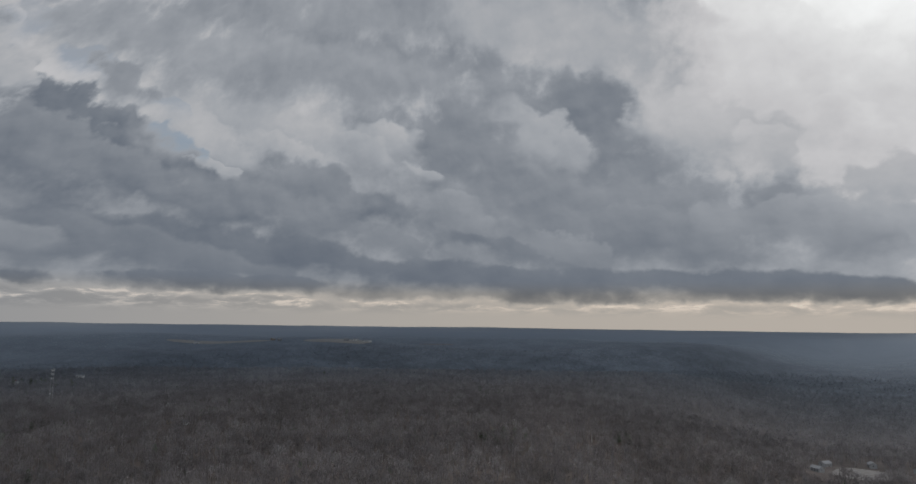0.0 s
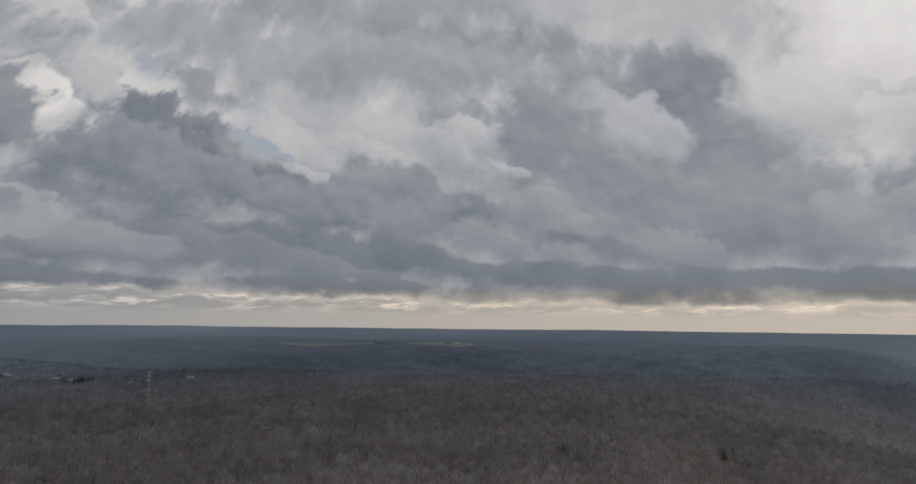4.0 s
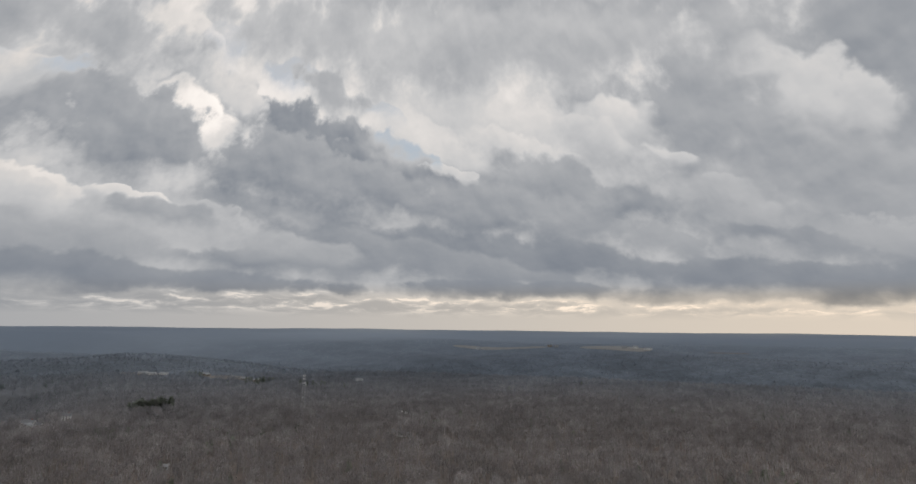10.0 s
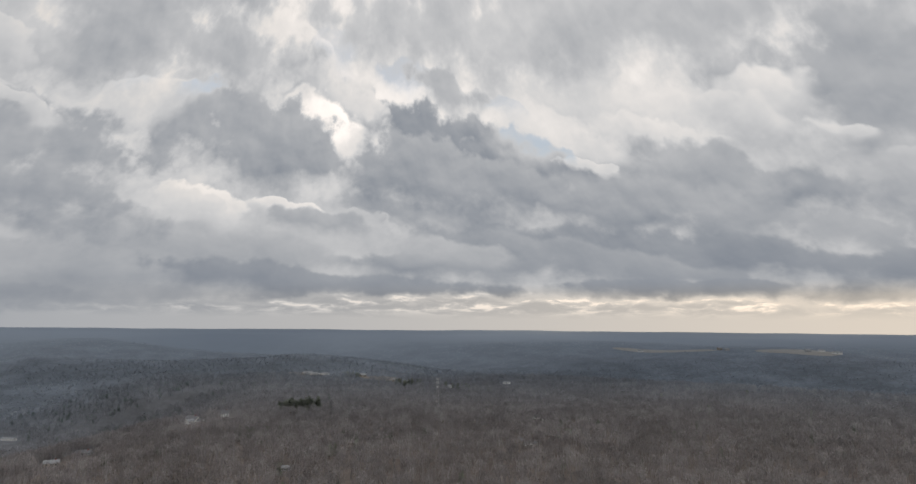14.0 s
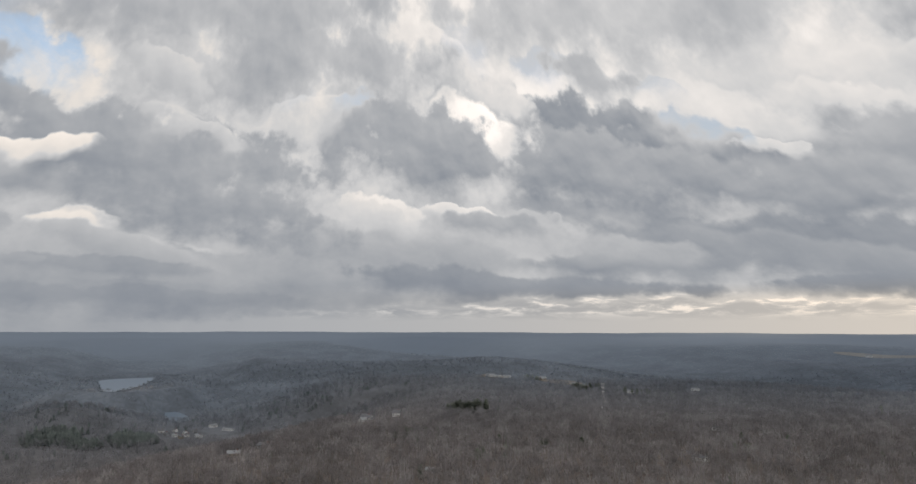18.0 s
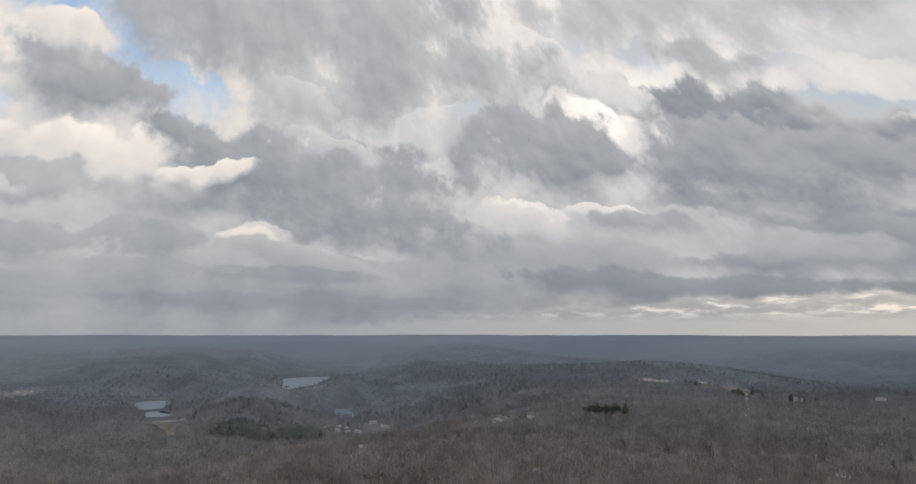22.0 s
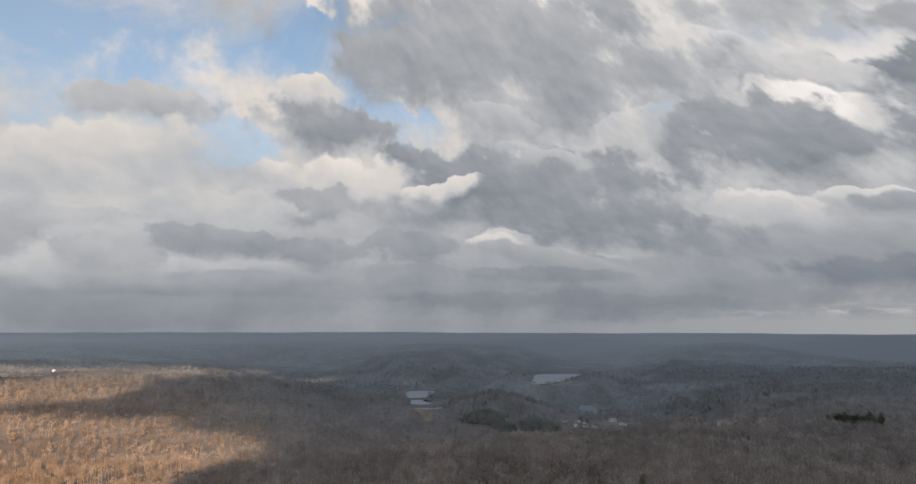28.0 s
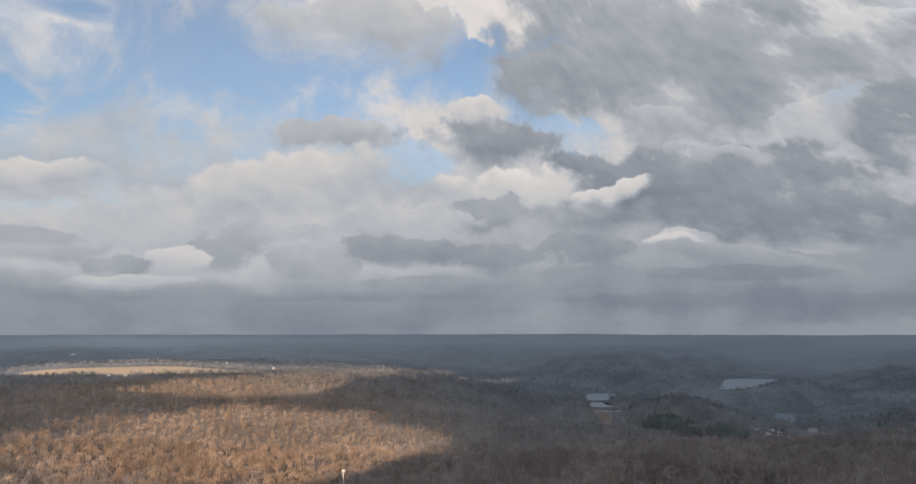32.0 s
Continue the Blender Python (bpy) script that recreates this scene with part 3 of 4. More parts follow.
# extra rises: x, y, height, spread along x and y
RISES = [(-1345, 310, 44, 125, 125), (-1215, -1040, 29, 300, 330), (-1750, -330, 6, 330, 260), (-1720, 1000, 2, 420, 300), (-2350, 100, 4, 260, 380),
         (-380, 2650, 20, 700, 260), (700, 2500, 24, 500, 300), (-120, 1250, 8, 300, 200)]


def carve(h, x, y, line, floor_half, left, right):
    best = np.full(np.shape(x), 1e9)
    low, side = np.zeros(np.shape(x)), np.zeros(np.shape(x))
    for (ax, ay, az), (bx, by, bz) in zip(line, line[1:]):
        dx, dy = bx - ax, by - ay
        t = np.clip(((x - ax) * dx + (y - ay) * dy) / (dx * dx + dy * dy), 0, 1)
        d = np.hypot(x - ax - t * dx, y - ay - t * dy)
        near = d < best
        best = np.where(near, d, best)
        low = np.where(near, az + t * (bz - az), low)
        side = np.where(near, dx * (y - ay) - dy * (x - ax), side)
    wide = np.where(side > 0, left, right)
    s = sstep(best, floor_half, wide)
    return low + (np.maximum(h, low) - low) * s


def land(x, y):
    x, y = np.asarray(x, float), np.asarray(y, float)
    r = np.hypot(x - CENTRE.x, y - CENTRE.y)
    h = 85 + 30 * sstep(r, 1700, 3100) + 70 * np.clip((r - 2500) / 1700, 0, 1)
    h = h + rolling(x, y, 900, 0) * (4 + 5 * sstep(r, 1400, 2200) - 3 * sstep(r, 2800, 3600)) + rolling(x, y, 330, 8) * 2.0
    for cx, cy, up, sx, sy in RISES[1:]:
        h = h + up * np.exp(-((x - cx) / sx) ** 2 - ((y - cy) / sy) ** 2)
    h = carve(h, x, y, NORTH, 60, 430, 430)
    h = carve(h, x, y, UPPER_LAKE, 70, 330, 330)
    h = carve(h, x, y, LAKE, 60, 520, 300)
    h = carve(h, x, y, CREEK, 26, 620, 470)
    cx, cy, up, sx, sy = RISES[0]
    h = h + up * np.exp(-((x - cx) / sx) ** 2 - ((y - cy) / sy) ** 2)
    # lake basins: axis from one end to the other, half width, level
    for ax, ay, bx, by, half, level in LAKES:
        dx, dy = bx - ax, by - ay
        t = np.clip(((x - ax) * dx + (y - ay) * dy) / (dx * dx + dy * dy), 0, 1)
        d = np.hypot(x - ax - t * dx, y - ay - t * dy)
        h = np.maximum(h, level + 2.5 - 10 * sstep(d, half + 50, half + 130))*sstep(-d,-half-130,-half-60) + h*(1-sstep(-d,-half-130,-half-60))
        h = (level - 2) + (h - level + 2) * sstep(d, half, half + 30)
    # the skyline stays level all round
    top = CENTRE.z - 3 - np.tan(radians(0.30)) * r
    return np.where(r > 2600, np.minimum(h, top + 0.35 * np.sin(x / 400) + 0.3 * np.sin(y / 310) + sstep(r, 4200, 4600) * (5.0 * np.clip(np.sin(x / 290 + 1.0) * np.sin(y / 350), 0, 1) + 2.5 * np.clip(np.sin(x / 120) * np.sin(y / 95), 0, 1))), h)


def haze_tint(x, y):
    """Distance haze put into the colours of woods and ground: 0 on the near ridge, low on the western hill, 1 to 2 on
    the far hills.
    """
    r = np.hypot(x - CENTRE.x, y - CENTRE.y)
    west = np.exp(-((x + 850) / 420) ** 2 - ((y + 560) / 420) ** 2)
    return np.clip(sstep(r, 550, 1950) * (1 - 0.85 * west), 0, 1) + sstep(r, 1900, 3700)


def ground():
    radii = [0.0] + list(np.geomspace(40, 4690, 210))
    n = 480
    ang = np.linspace(0, 2 * math.pi, n, endpoint=False)
    rr, aa = np.meshgrid(radii[1:], ang, indexing="ij")
    x, y = CENTRE.x + rr * np.sin(aa), CENTRE.y + rr * np.cos(aa)
    z = land(x, y)
    verts = np.vstack([[[CENTRE.x, CENTRE.y, float(land(CENTRE.x, CENTRE.y))]], np.stack([x, y, z], -1).reshape(-1, 3)])
    faces = [(0, 1 + (i + 1) % n, 1 + i) for i in range(n)]
    for k in range(len(radii) - 2):
        o = 1 + k * n
        faces += [(o + i, o + (i + 1) % n, o + n + (i + 1) % n, o + n + i) for i in range(n)]
    ob = mesh_object("ground", verts, faces, LITTER, smooth=True)
    at = ob.data.attributes.new("haze_tint", "FLOAT", "POINT")
    at.data.foreach_set("value", haze_tint(verts[:, 0], verts[:, 1]).astype(np.float32))
    return tagged(ob, "rolling wooded hills with brown leaf litter and river valleys", "ground", kind="structure")


ground()

# ---- open places kept free of trees: x, y, radius ----
CLEAR = []


def patch(name, label, points, material, lift=0.8, level=None, category="field"):
    """A flat-lying patch over the land (or level water), from a rounded outline."""
    pts = [Vector((p[0], p[1])) for p in points]
    ring = []
    for i in range(len(pts)):
        a, b, c, d = (pts[(i + k) % len(pts)] for k in (-1, 0, 1, 2))
        for s in range(6):
            u = s / 6
            ring.append(b + 0.5 * u * (c - a + u * (2 * a - 5 * b + 4 * c - d + u * (3 * (b - c) + d - a))))
    mid = sum(ring, Vector((0, 0))) / len(ring)
    steps = 7
    xy = np.array([(mid.x, mid.y)] + [tuple(mid + (p - mid) * (k + 1) / steps) for k in range(steps) for p in ring])
    z = np.full(len(xy), level) if level is not None else land(xy[:, 0], xy[:, 1]) + lift
    n = len(ring)
    faces = [(0, 1 + i, 1 + (i + 1) % n) for i in range(n)]
    for k in range(steps - 1):
        o = 1 + k * n
        faces += [(o + i, o + n + i, o + n + (i + 1) % n, o + (i + 1) % n) for i in range(n)]
    ob = mesh_object(name, np.column_stack([xy, z]), faces, material, smooth=True)
    if level is None or level < 6 or level > 50:
        OUTLINES.append((np.array([tuple(p) for p in ring]), 10.0))
    return tagged(ob, label, category, kind="structure")


OUTLINES = []


def inside(x, y):
    """True where a patch or a yard keeps trees away."""
    hit = np.zeros(len(x), bool)
    for ring, _ in OUTLINES:
        lo, hi = ring.min(0) - 8, ring.max(0) + 8
        sel = np.nonzero((x > lo[0]) & (x < hi[0]) & (y > lo[1]) & (y < hi[1]))[0]
        if len(sel) == 0:
            continue
        px, py, odd = x[sel], y[sel], np.zeros(len(sel), bool)
        for (ax, ay), (bx, by) in zip(ring, np.roll(ring, -1, 0)):
            cross = (ay > py) != (by > py)
            odd ^= cross & (px < (bx - ax) * (py - ay) / ((by - ay) if by != ay else 1e-9) + ax)
        hit[sel] |= odd
    for ax, ay, bx, by, half, _ in LAKES:
        dx, dy = bx - ax, by - ay
        t = np.clip(((x - ax) * dx + (y - ay) * dy) / (dx * dx + dy * dy), 0, 1)
        hit |= np.hypot(x - ax - t * dx, y - ay - t * dy) < half + (-70 if half > 40 else 14)
    for cx, cy, r in CLEAR:
        hit |= (x - cx) ** 2 + (y - cy) ** 2 < r * r
    return hit


patch("lake", "still grey lake below the wooded dam hill", [(-1300, 122), (-1296, 166), (-1330, 184), (-1392, 182), (-1418, 152), (-1470, 118), (-1575, 118), (-1660, 124), (-1722, 108), (-1712, 58), (-1640, 46), (-1550, 66), (-1450, 84), (-1370, 108)], WATER, level=29.5, category="water")
patch("upper_lake", "pale grey reservoir between wooded shores", [(-1690, 392), (-1680, 432), (-1805, 490), (-1940, 530), (-2070, 566), (-2100, 548), (-2065, 425), (-1860, 402)], WATER, level=55.0, category="water")
patch("river_pool", "pale river pool beside the village", [(-1420, 506), (-1425, 534), (-1530, 545), (-1620, 526), (-1500, 500)], WATER, level=9.0, category="water")
patch("river", "dark narrow river along the foot of the hill", [(-400, -180), (-470, -190), (-547, -198), (-640, -165), (-735, -105), (-790, 15), (-760, 15), (-745, -130), (-640, -200), (-547, -228), (-470, -222), (-400, -205)],
      DARK_WATER, level=5.2, category="water")
DAM_EARTH = surface("dam_earth", (0.22, 0.202, 0.182), (0.32, 0.296, 0.272), 0.12, patch=(0.2, 0.17, 0.145), patch_scale=0.05)
patch("dam_spillway", "bare tan ground below the dam", [(-1282, 118), (-1272, 150), (-1240, 158), (-1200, 176), (-1190, 162), (-1225, 142), (-1250, 118)], DAM_EARTH, lift=1.5)
patch("valley_road", "narrow grey road along the river", [(-470, -178), (-560, -150), (-660, -115), (-730, -40), (-790, 60), (-783, 66), (-722, -32), (-652, -107), (-556, -142), (-468, -170)],
      ASPHALT, lift=0.6, category="road")
patch("hill_field", "dry yellow stubble field on the hilltop", [(-990, -1275), (-975, -1140), (-1020, -1000), (-1100, -890), (-1230, -745), (-1285, -745), (-1262, -870), (-1180, -1040), (-1100, -1180), (-1040, -1270)], STUBBLE)
FAR_STUBBLE = surface("bleached_stubble", (0.36, 0.345, 0.32), (0.47, 0.45, 0.42), 0.05, patch=(0.40, 0.375, 0.34), patch_scale=0.012)
TAN_EARTH = surface("tan_bare_earth", (0.27, 0.235, 0.195), (0.37, 0.33, 0.28), 0.08, patch=(0.24, 0.2, 0.165), patch_scale=0.03)
patch("far_field", "pale farm field on the far plateau", [(-350, 2510), (-345, 2640), (-480, 2670), (-590, 2620), (-570, 2560), (-470, 2530)], FAR_STUBBLE, lift=0.6)
patch("strip_field", "long narrow pale field on the far plateau", [(-740, 2585), (-760, 2625), (-900, 2640), (-1120, 2640), (-1115, 2600), (-930, 2580)], FAR_STUBBLE, lift=0.6)
patch("tower_field", "faded pasture beside the houses on the plateau", [(-985, 1215), (-1000, 1275), (-1075, 1290), (-1095, 1235)], PASTURE)
patch("school_field", "tan cleared lot among trees", [(-1225, 1230), (-1290, 1260), (-1345, 1215), (-1260, 1190)], TAN_EARTH)
patch("east_far_field", "small pale field on the far plateau", [(-140, 2700), (-20, 2720), (-25, 2760), (-130, 2740)], PASTURE, lift=1.5)
patch("gravel_pit", "pale bare gravel in the eastern valley", [(480, 860), (520, 830), (560, 870), (520, 905)], GRAVEL)

# ---- woods ----
def bare_tree(rng, limbs, sprays, size, upright, width):
    """Unit-high bare deciduous tree as triangles: pale trunk, rising limbs, a rounded head of twig sprays; third result is the paleness."""
    v, f, pale = [], [], []

    def face(a, b, c, tone):
        k = len(v)
        v.extend([a, b, c])
        pale.extend([tone] * 3)
        f.append((k, k + 1, k + 2))

    def blade(a, b, w, tone):
        a, b = np.array(a), np.array(b)
        side = np.cross(b - a, rng.normal(size=3))
        side = side / (np.linalg.norm(side) + 1e-9) * w
        face(a - side, a + side, b, tone)

    if limbs or upright:
        for i in range(3):
            a = 2.1 * i
            blade((0.012 * math.cos(a), 0.012 * math.sin(a), -0.05), (0, 0, 0.86), 0.020, 1.0)
    for i in range(limbs):
        a, z = rng.uniform(0, 6.28), rng.uniform(0.25, 0.55)
        r = rng.uniform(0.10, 0.22)
        blade((0, 0, z), (r * math.cos(a), r * math.sin(a), z + rng.uniform(0.25, 0.42)), 0.011, 0.75)
    for i in range(sprays):
        a, e = 2.4 * i + rng.uniform(-0.4, 0.4), math.asin(rng.uniform(-0.45, 1.0))
        n = np.array([math.cos(e) * math.cos(a), math.cos(e) * math.sin(a), math.sin(e)])
        c = np.array([0, 0, 0.60]) + n * np.array([0.28, 0.28, 0.36]) * rng.uniform(0.78, 1.04)
        t1 = np.cross(n, rng.normal(size=3))
        t1 = t1 / np.linalg.norm(t1)
        t2 = np.cross(n, t1)
        s = size * rng.uniform(0.7, 1.3)
        lift = n * s * 0.5
        face(c + t1 * s - lift, c - 0.6 * t1 * s + 0.8 * t2 * s + lift, c - 0.6 * t1 * s - 0.8 * t2 * s, rng.uniform(0.1, 0.5))
    for i in range(upright):
        a, r = rng.uniform(0, 6.28), math.sqrt(rng.uniform(0, 1)) * 0.27
        top = 0.60 + 0.36 * math.sqrt(max(0.0, 1 - (r / 0.28) ** 2))
        c = np.array([r * math.cos(a), r * math.sin(a), top - rng.uniform(0.12, 0.30)])
        blade(c, c + np.array([0.25 * c[0], 0.25 * c[1], 0.0]) + np.array([rng.normal() * 0.02, rng.normal() * 0.02, rng.uniform(0.14, 0.24)]), width, rng.uniform(0.2, 0.9))
    return np.array(v), np.array(f), np.array(pale)


def conifer(rng, tiers, points):
    """Unit-high blunt-headed pine in ragged tiers."""
    v, f = [], []
    for i in range(tiers):
        u = i / tiers
        top, low = 1 - 0.78 * u, 1 - 0.78 * (i + 1.6) / tiers
        r = 0.15 + 0.16 * math.sqrt(min(1.0, 1.3 * u))
        k = len(v)
        v.append((rng.uniform(-0.03, 0.03), rng.uniform(-0.03, 0.03), top))
        for j in range(points):
            a = 2 * math.pi * (j + rng.uniform(-0.3, 0.3)) / points
            q = r * rng.uniform(0.7, 1.15)
            v.append((q * math.cos(a), q * math.sin(a), max(low + rng.uniform(-0.06, 0.06), 0.02)))
        f += [(k, k + 1 + j, k + 1 + (j + 1) % points) for j in range(points)]
    return np.array(v), np.array(f), rng.uniform(0.2, 0.6, len(v))


def plant(name, label, protos, x, y, tall, material, seed, category="trees", even=1.0, paler=0.0):
    """One mesh of many trees."""
    rng = np.random.RandomState(seed)
    z = land(x, y)
    which = rng.randint(0, len(protos), len(x))
    turn, wide = rng.uniform(0, 6.28, len(x)), rng.uniform(0.8, 1.25, len(x))
    vs, fs, tint, base = [], [], [], 0
    for k, (pv, pf, pale) in enumerate(protos):
        sel = np.nonzero(which == k)[0]
        c, s = np.cos(turn[sel])[:, None], np.sin(turn[sel])[:, None]
        w, t = (tall[sel] * wide[sel])[:, None], tall[sel][:, None]
        vx = x[sel][:, None] + w * (c * pv[:, 0] - s * pv[:, 1])
        vy = y[sel][:, None] + w * (s * pv[:, 0] + c * pv[:, 1])
        vz = z[sel][:, None] + t * pv[:, 2]
        vs.append(np.stack([vx, vy, vz], -1).reshape(-1, 3))
        fs.append((pf[None] + base + len(pv) * np.arange(len(sel))[:, None, None]).reshape(-1, 3))
        tint.append((0.68 * np.repeat(rng.uniform(0, 1, len(sel)), len(pv)) + 0.38 * np.tile(pale, len(sel))))
        base += len(pv) * len(sel)
    v, f, tint = np.vstack(vs), np.vstack(fs), np.concatenate(tint)
    # pale and dark tones lie further apart on the western hill
    hill_gain = np.exp(-((v[:, 0] + 760) / 330) ** 2 - ((v[:, 1] + 420) / 380) ** 2)
    tint = 0.46 + paler + (even + (1.15 - even) * hill_gain) * (tint - 0.46)
    me = bpy.data.meshes.new(name)
    me.vertices.add(len(v)), me.loops.add(f.size), me.polygons.add(len(f))
    me.vertices.foreach_set("co", v.astype(np.float32).ravel())
    me.loops.foreach_set("vertex_index", f.astype(np.int32).ravel())
    me.polygons.foreach_set("loop_start", np.arange(0, f.size, 3, dtype=np.int32))
    at = me.attributes.new("tint", "FLOAT", "POINT")
    at.data.foreach_set("value", tint.astype(np.float32))
    at = me.attributes.new("haze_tint", "FLOAT", "POINT")
    at.data.foreach_set("value", haze_tint(v[:, 0], v[:, 1]).astype(np.float32))
    me.materials.append(material)
    me.update(calc_edges=True)
    return tagged(new(name, me), label, category, kind="stuff")


def scatter(near, far, spacing, seed, east=-44, west=158):
    """Jittered grid of places between two distances within the arc that the flight looks over."""
    rng = np.random.RandomState(seed)
    g = np.arange(-far, far, spacing)
    gx, gy = np.meshgrid(g, g)
    gx = gx.ravel() + rng.uniform(-1.2, 1.2, gx.size) * spacing
    gy = gy.ravel() + rng.uniform(-1.2, 1.2, gy.size) * spacing
    r, b = np.hypot(gx, gy), np.degrees(np.arctan2(-gx, gy))
    ok = (r >= near) & (r < far) & (b > east) & (b < west)
    return gx[ok] + CENTRE.x, gy[ok] + CENTRE.y


def woods():
    rng = np.random.RandomState(11)
    rich = [bare_tree(rng, 5, 14, 0.042, 44, 0.0115) for _ in range(6)]
    plain = [bare_tree(rng, 0, 11, 0.068, 14, 0.018) for _ in range(6)]
    rough = [bare_tree(rng, 0, 11, 0.125, 0, 0.04) for _ in range(6)]
    pine = [conifer(rng, 6, 8) for _ in range(4)]
    small = [conifer(rng, 4, 6) for _ in range(4)]
    x, y = scatter(0, 300, 13.0, 9, -181, 181)
    plant("flight_woods", "leafless woods below the flight", plain, x, y, np.random.RandomState(3).uniform(12, 18, len(x)), BARK, 3)
    # planted blocks of pine: middle, half sizes
    for cx, cy, hx, hy in ((-1206, 278, 40, 44), (-1152, 322, 26, 26), (-1165, 394, 44, 40), (-1500, 1780, 120, 26)):
        gx, gy = np.meshgrid(np.arange(-hx, hx, 5.0), np.arange(-hy, hy, 5.0))
        jit = np.random.RandomState(int(abs(cx)))
        px, py = cx + gx.ravel() + jit.uniform(-3, 3, gx.size), cy + gy.ravel() + jit.uniform(-3, 3, gx.size)
        keep = ((px - cx) / hx) ** 2 + ((py - cy) / hy) ** 2 < jit.uniform(0.55, 1.3, gx.size)
        px, py = px[keep], py[keep]
        plant("pine_plantation", "dense dark green planted pines on the lower slope", pine, px, py, jit.uniform(9, 11, len(px)), NEEDLES, 70, even=0.25, paler=0.6)
        OUTLINES.append((np.array([(cx + 0.95 * hx * math.cos(k), cy + 0.95 * hy * math.sin(k)) for k in np.arange(0, 6.2, 0.4)]), 10.0))
    for name, near, far, gap, kinds, cones, mat, seed, even in (("near_woods", 300, 950, 9.0, rich, pine, BARK, 1, 1.0), ("middle_woods", 950, 1650, 11.5, plain, small, BARK, 2, 0.6),
                                                          ("far_trees", 1650, 2900, 16.0, rough, small, BARK, 3, 0.25)):
        x, y = scatter(near, far, gap, seed)
        keep = ~inside(x, y)
        x, y = x[keep], y[keep]
        r = np.random.RandomState(seed + 50)
        # evergreens gather on the lake hill, the north-facing slope and in scattered groves
        grove = np.exp(-((x + 1340) / 170) ** 2 - ((y - 300) / 130) ** 2) * 0.16 + np.exp(-((x + 1500) / 380) ** 2 - ((y - 760) / 170) ** 2) * 0.30
        grove = grove + (0.16 if near < 900 else 0.012) * sstep(rolling(x, y, 260, 20), 1.0, 1.5) + (0.004 if near < 900 else 0.0)
        grove = grove * (1 - 0.97 * sstep(np.hypot(x - CENTRE.x, y - CENTRE.y), 1350, 1750))
        ever = r.uniform(0, 1, len(x)) < grove
        tall = r.uniform(12.5, 19.0, len(x)) * (0.6 if near > 1600 else 0.85 if near > 900 else 1.0) * (1 - 0.45 * sstep(np.hypot(x - CENTRE.x, y - CENTRE.y), 2150, 2350))
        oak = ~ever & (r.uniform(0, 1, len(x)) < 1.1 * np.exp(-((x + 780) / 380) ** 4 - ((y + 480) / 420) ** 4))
        bare = ~ever & ~oak
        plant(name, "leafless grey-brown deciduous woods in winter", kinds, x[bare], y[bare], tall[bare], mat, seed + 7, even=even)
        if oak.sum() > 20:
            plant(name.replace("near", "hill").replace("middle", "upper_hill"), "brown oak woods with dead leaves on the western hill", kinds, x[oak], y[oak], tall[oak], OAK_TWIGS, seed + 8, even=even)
        plant(name.replace("woods", "pines").replace("trees", "pines"), "dark green pines scattered through the woods", cones, x[ever], y[ever], tall[ever] * 0.66, NEEDLES, seed + 9, even=even)


# ---- helpers for things ----
def part(name, bm, material, parent, label=""):
    """One mesh object under a thing or a part."""
    me = bpy.data.meshes.new(name)
    bm.to_mesh(me)
    bm.free()
    me.materials.append(material)
    ob = new(name, me)
    ob.parent = parent
    if label:
        ob["label"] = label
    return ob


def thing(name, label, category, x, y, z=None, turn=0.0, group=""):
    ob = new(name)
    ob.empty_display_size = 0.5
    ob.matrix_world = pose(x, y, float(land(x, y)) if z is None else z, 0, 0, turn)
    return tagged(ob, label, category, group)


def box(bm, x0, y0, z0, x1, y1, z1):
    v = [bm.verts.new(p) for p in ((x0, y0, z0), (x1, y0, z0), (x1, y1, z0), (x0, y1, z0), (x0, y0, z1), (x1, y0, z1), (x1, y1, z1), (x0, y1, z1))]
    for f in ((3, 2, 1, 0), (4, 5, 6, 7), (0, 1, 5, 4), (1, 2, 6, 5), (2, 3, 7, 6), (3, 0, 4, 7)):
        bm.faces.new([v[i] for i in f])
    return bm


def bar(bm, a, b, r0, r1=None, sides=5):
    """A tapered round bar from a to b."""
    a, b = Vector(a), Vector(b)
    r1 = r0 if r1 is None else r1
    turn = (b - a).to_track_quat("Z", "Y")
    rings = []
    for c, r in ((a, r0), (b, r1)):
        rings.append([bm.verts.new(c + turn @ Vector((r * math.cos(6.2832 * i / sides), r * math.sin(6.2832 * i / sides), 0))) for i in range(sides)])
    for i in range(sides):
        j = (i + 1) % sides
        bm.faces.new((rings[0][i], rings[0][j], rings[1][j], rings[1][i]))
    bm.faces.new(rings[0][::-1]), bm.faces.new(rings[1])
    return bm


def gable(bm, w, d, eave, ridge, over=0.5, thick=0.25):
    """Two roof slopes with thickness along x."""
    for s in (-1, 1):
        y0, y1 = s * (d / 2 + over), 0.0
        z0 = eave - over * (ridge - eave) / (d / 2)
        pts = [(-w / 2 - over, y0, z0), (w / 2 + over, y0, z0), (w / 2 + over, y1, ridge), (-w / 2 - over, y1, ridge)]
        low = [bm.verts.new(p) for p in pts]
        top = [bm.verts.new((p[0], p[1], p[2] + thick)) for p in pts]
        bm.faces.new(low if s > 0 else low[::-1]), bm.faces.new(top[::-1] if s > 0 else top)
        for i in range(4):
            j = (i + 1) % 4
            bm.faces.new((low[i], low[j], top[j], top[i]))
    return bm


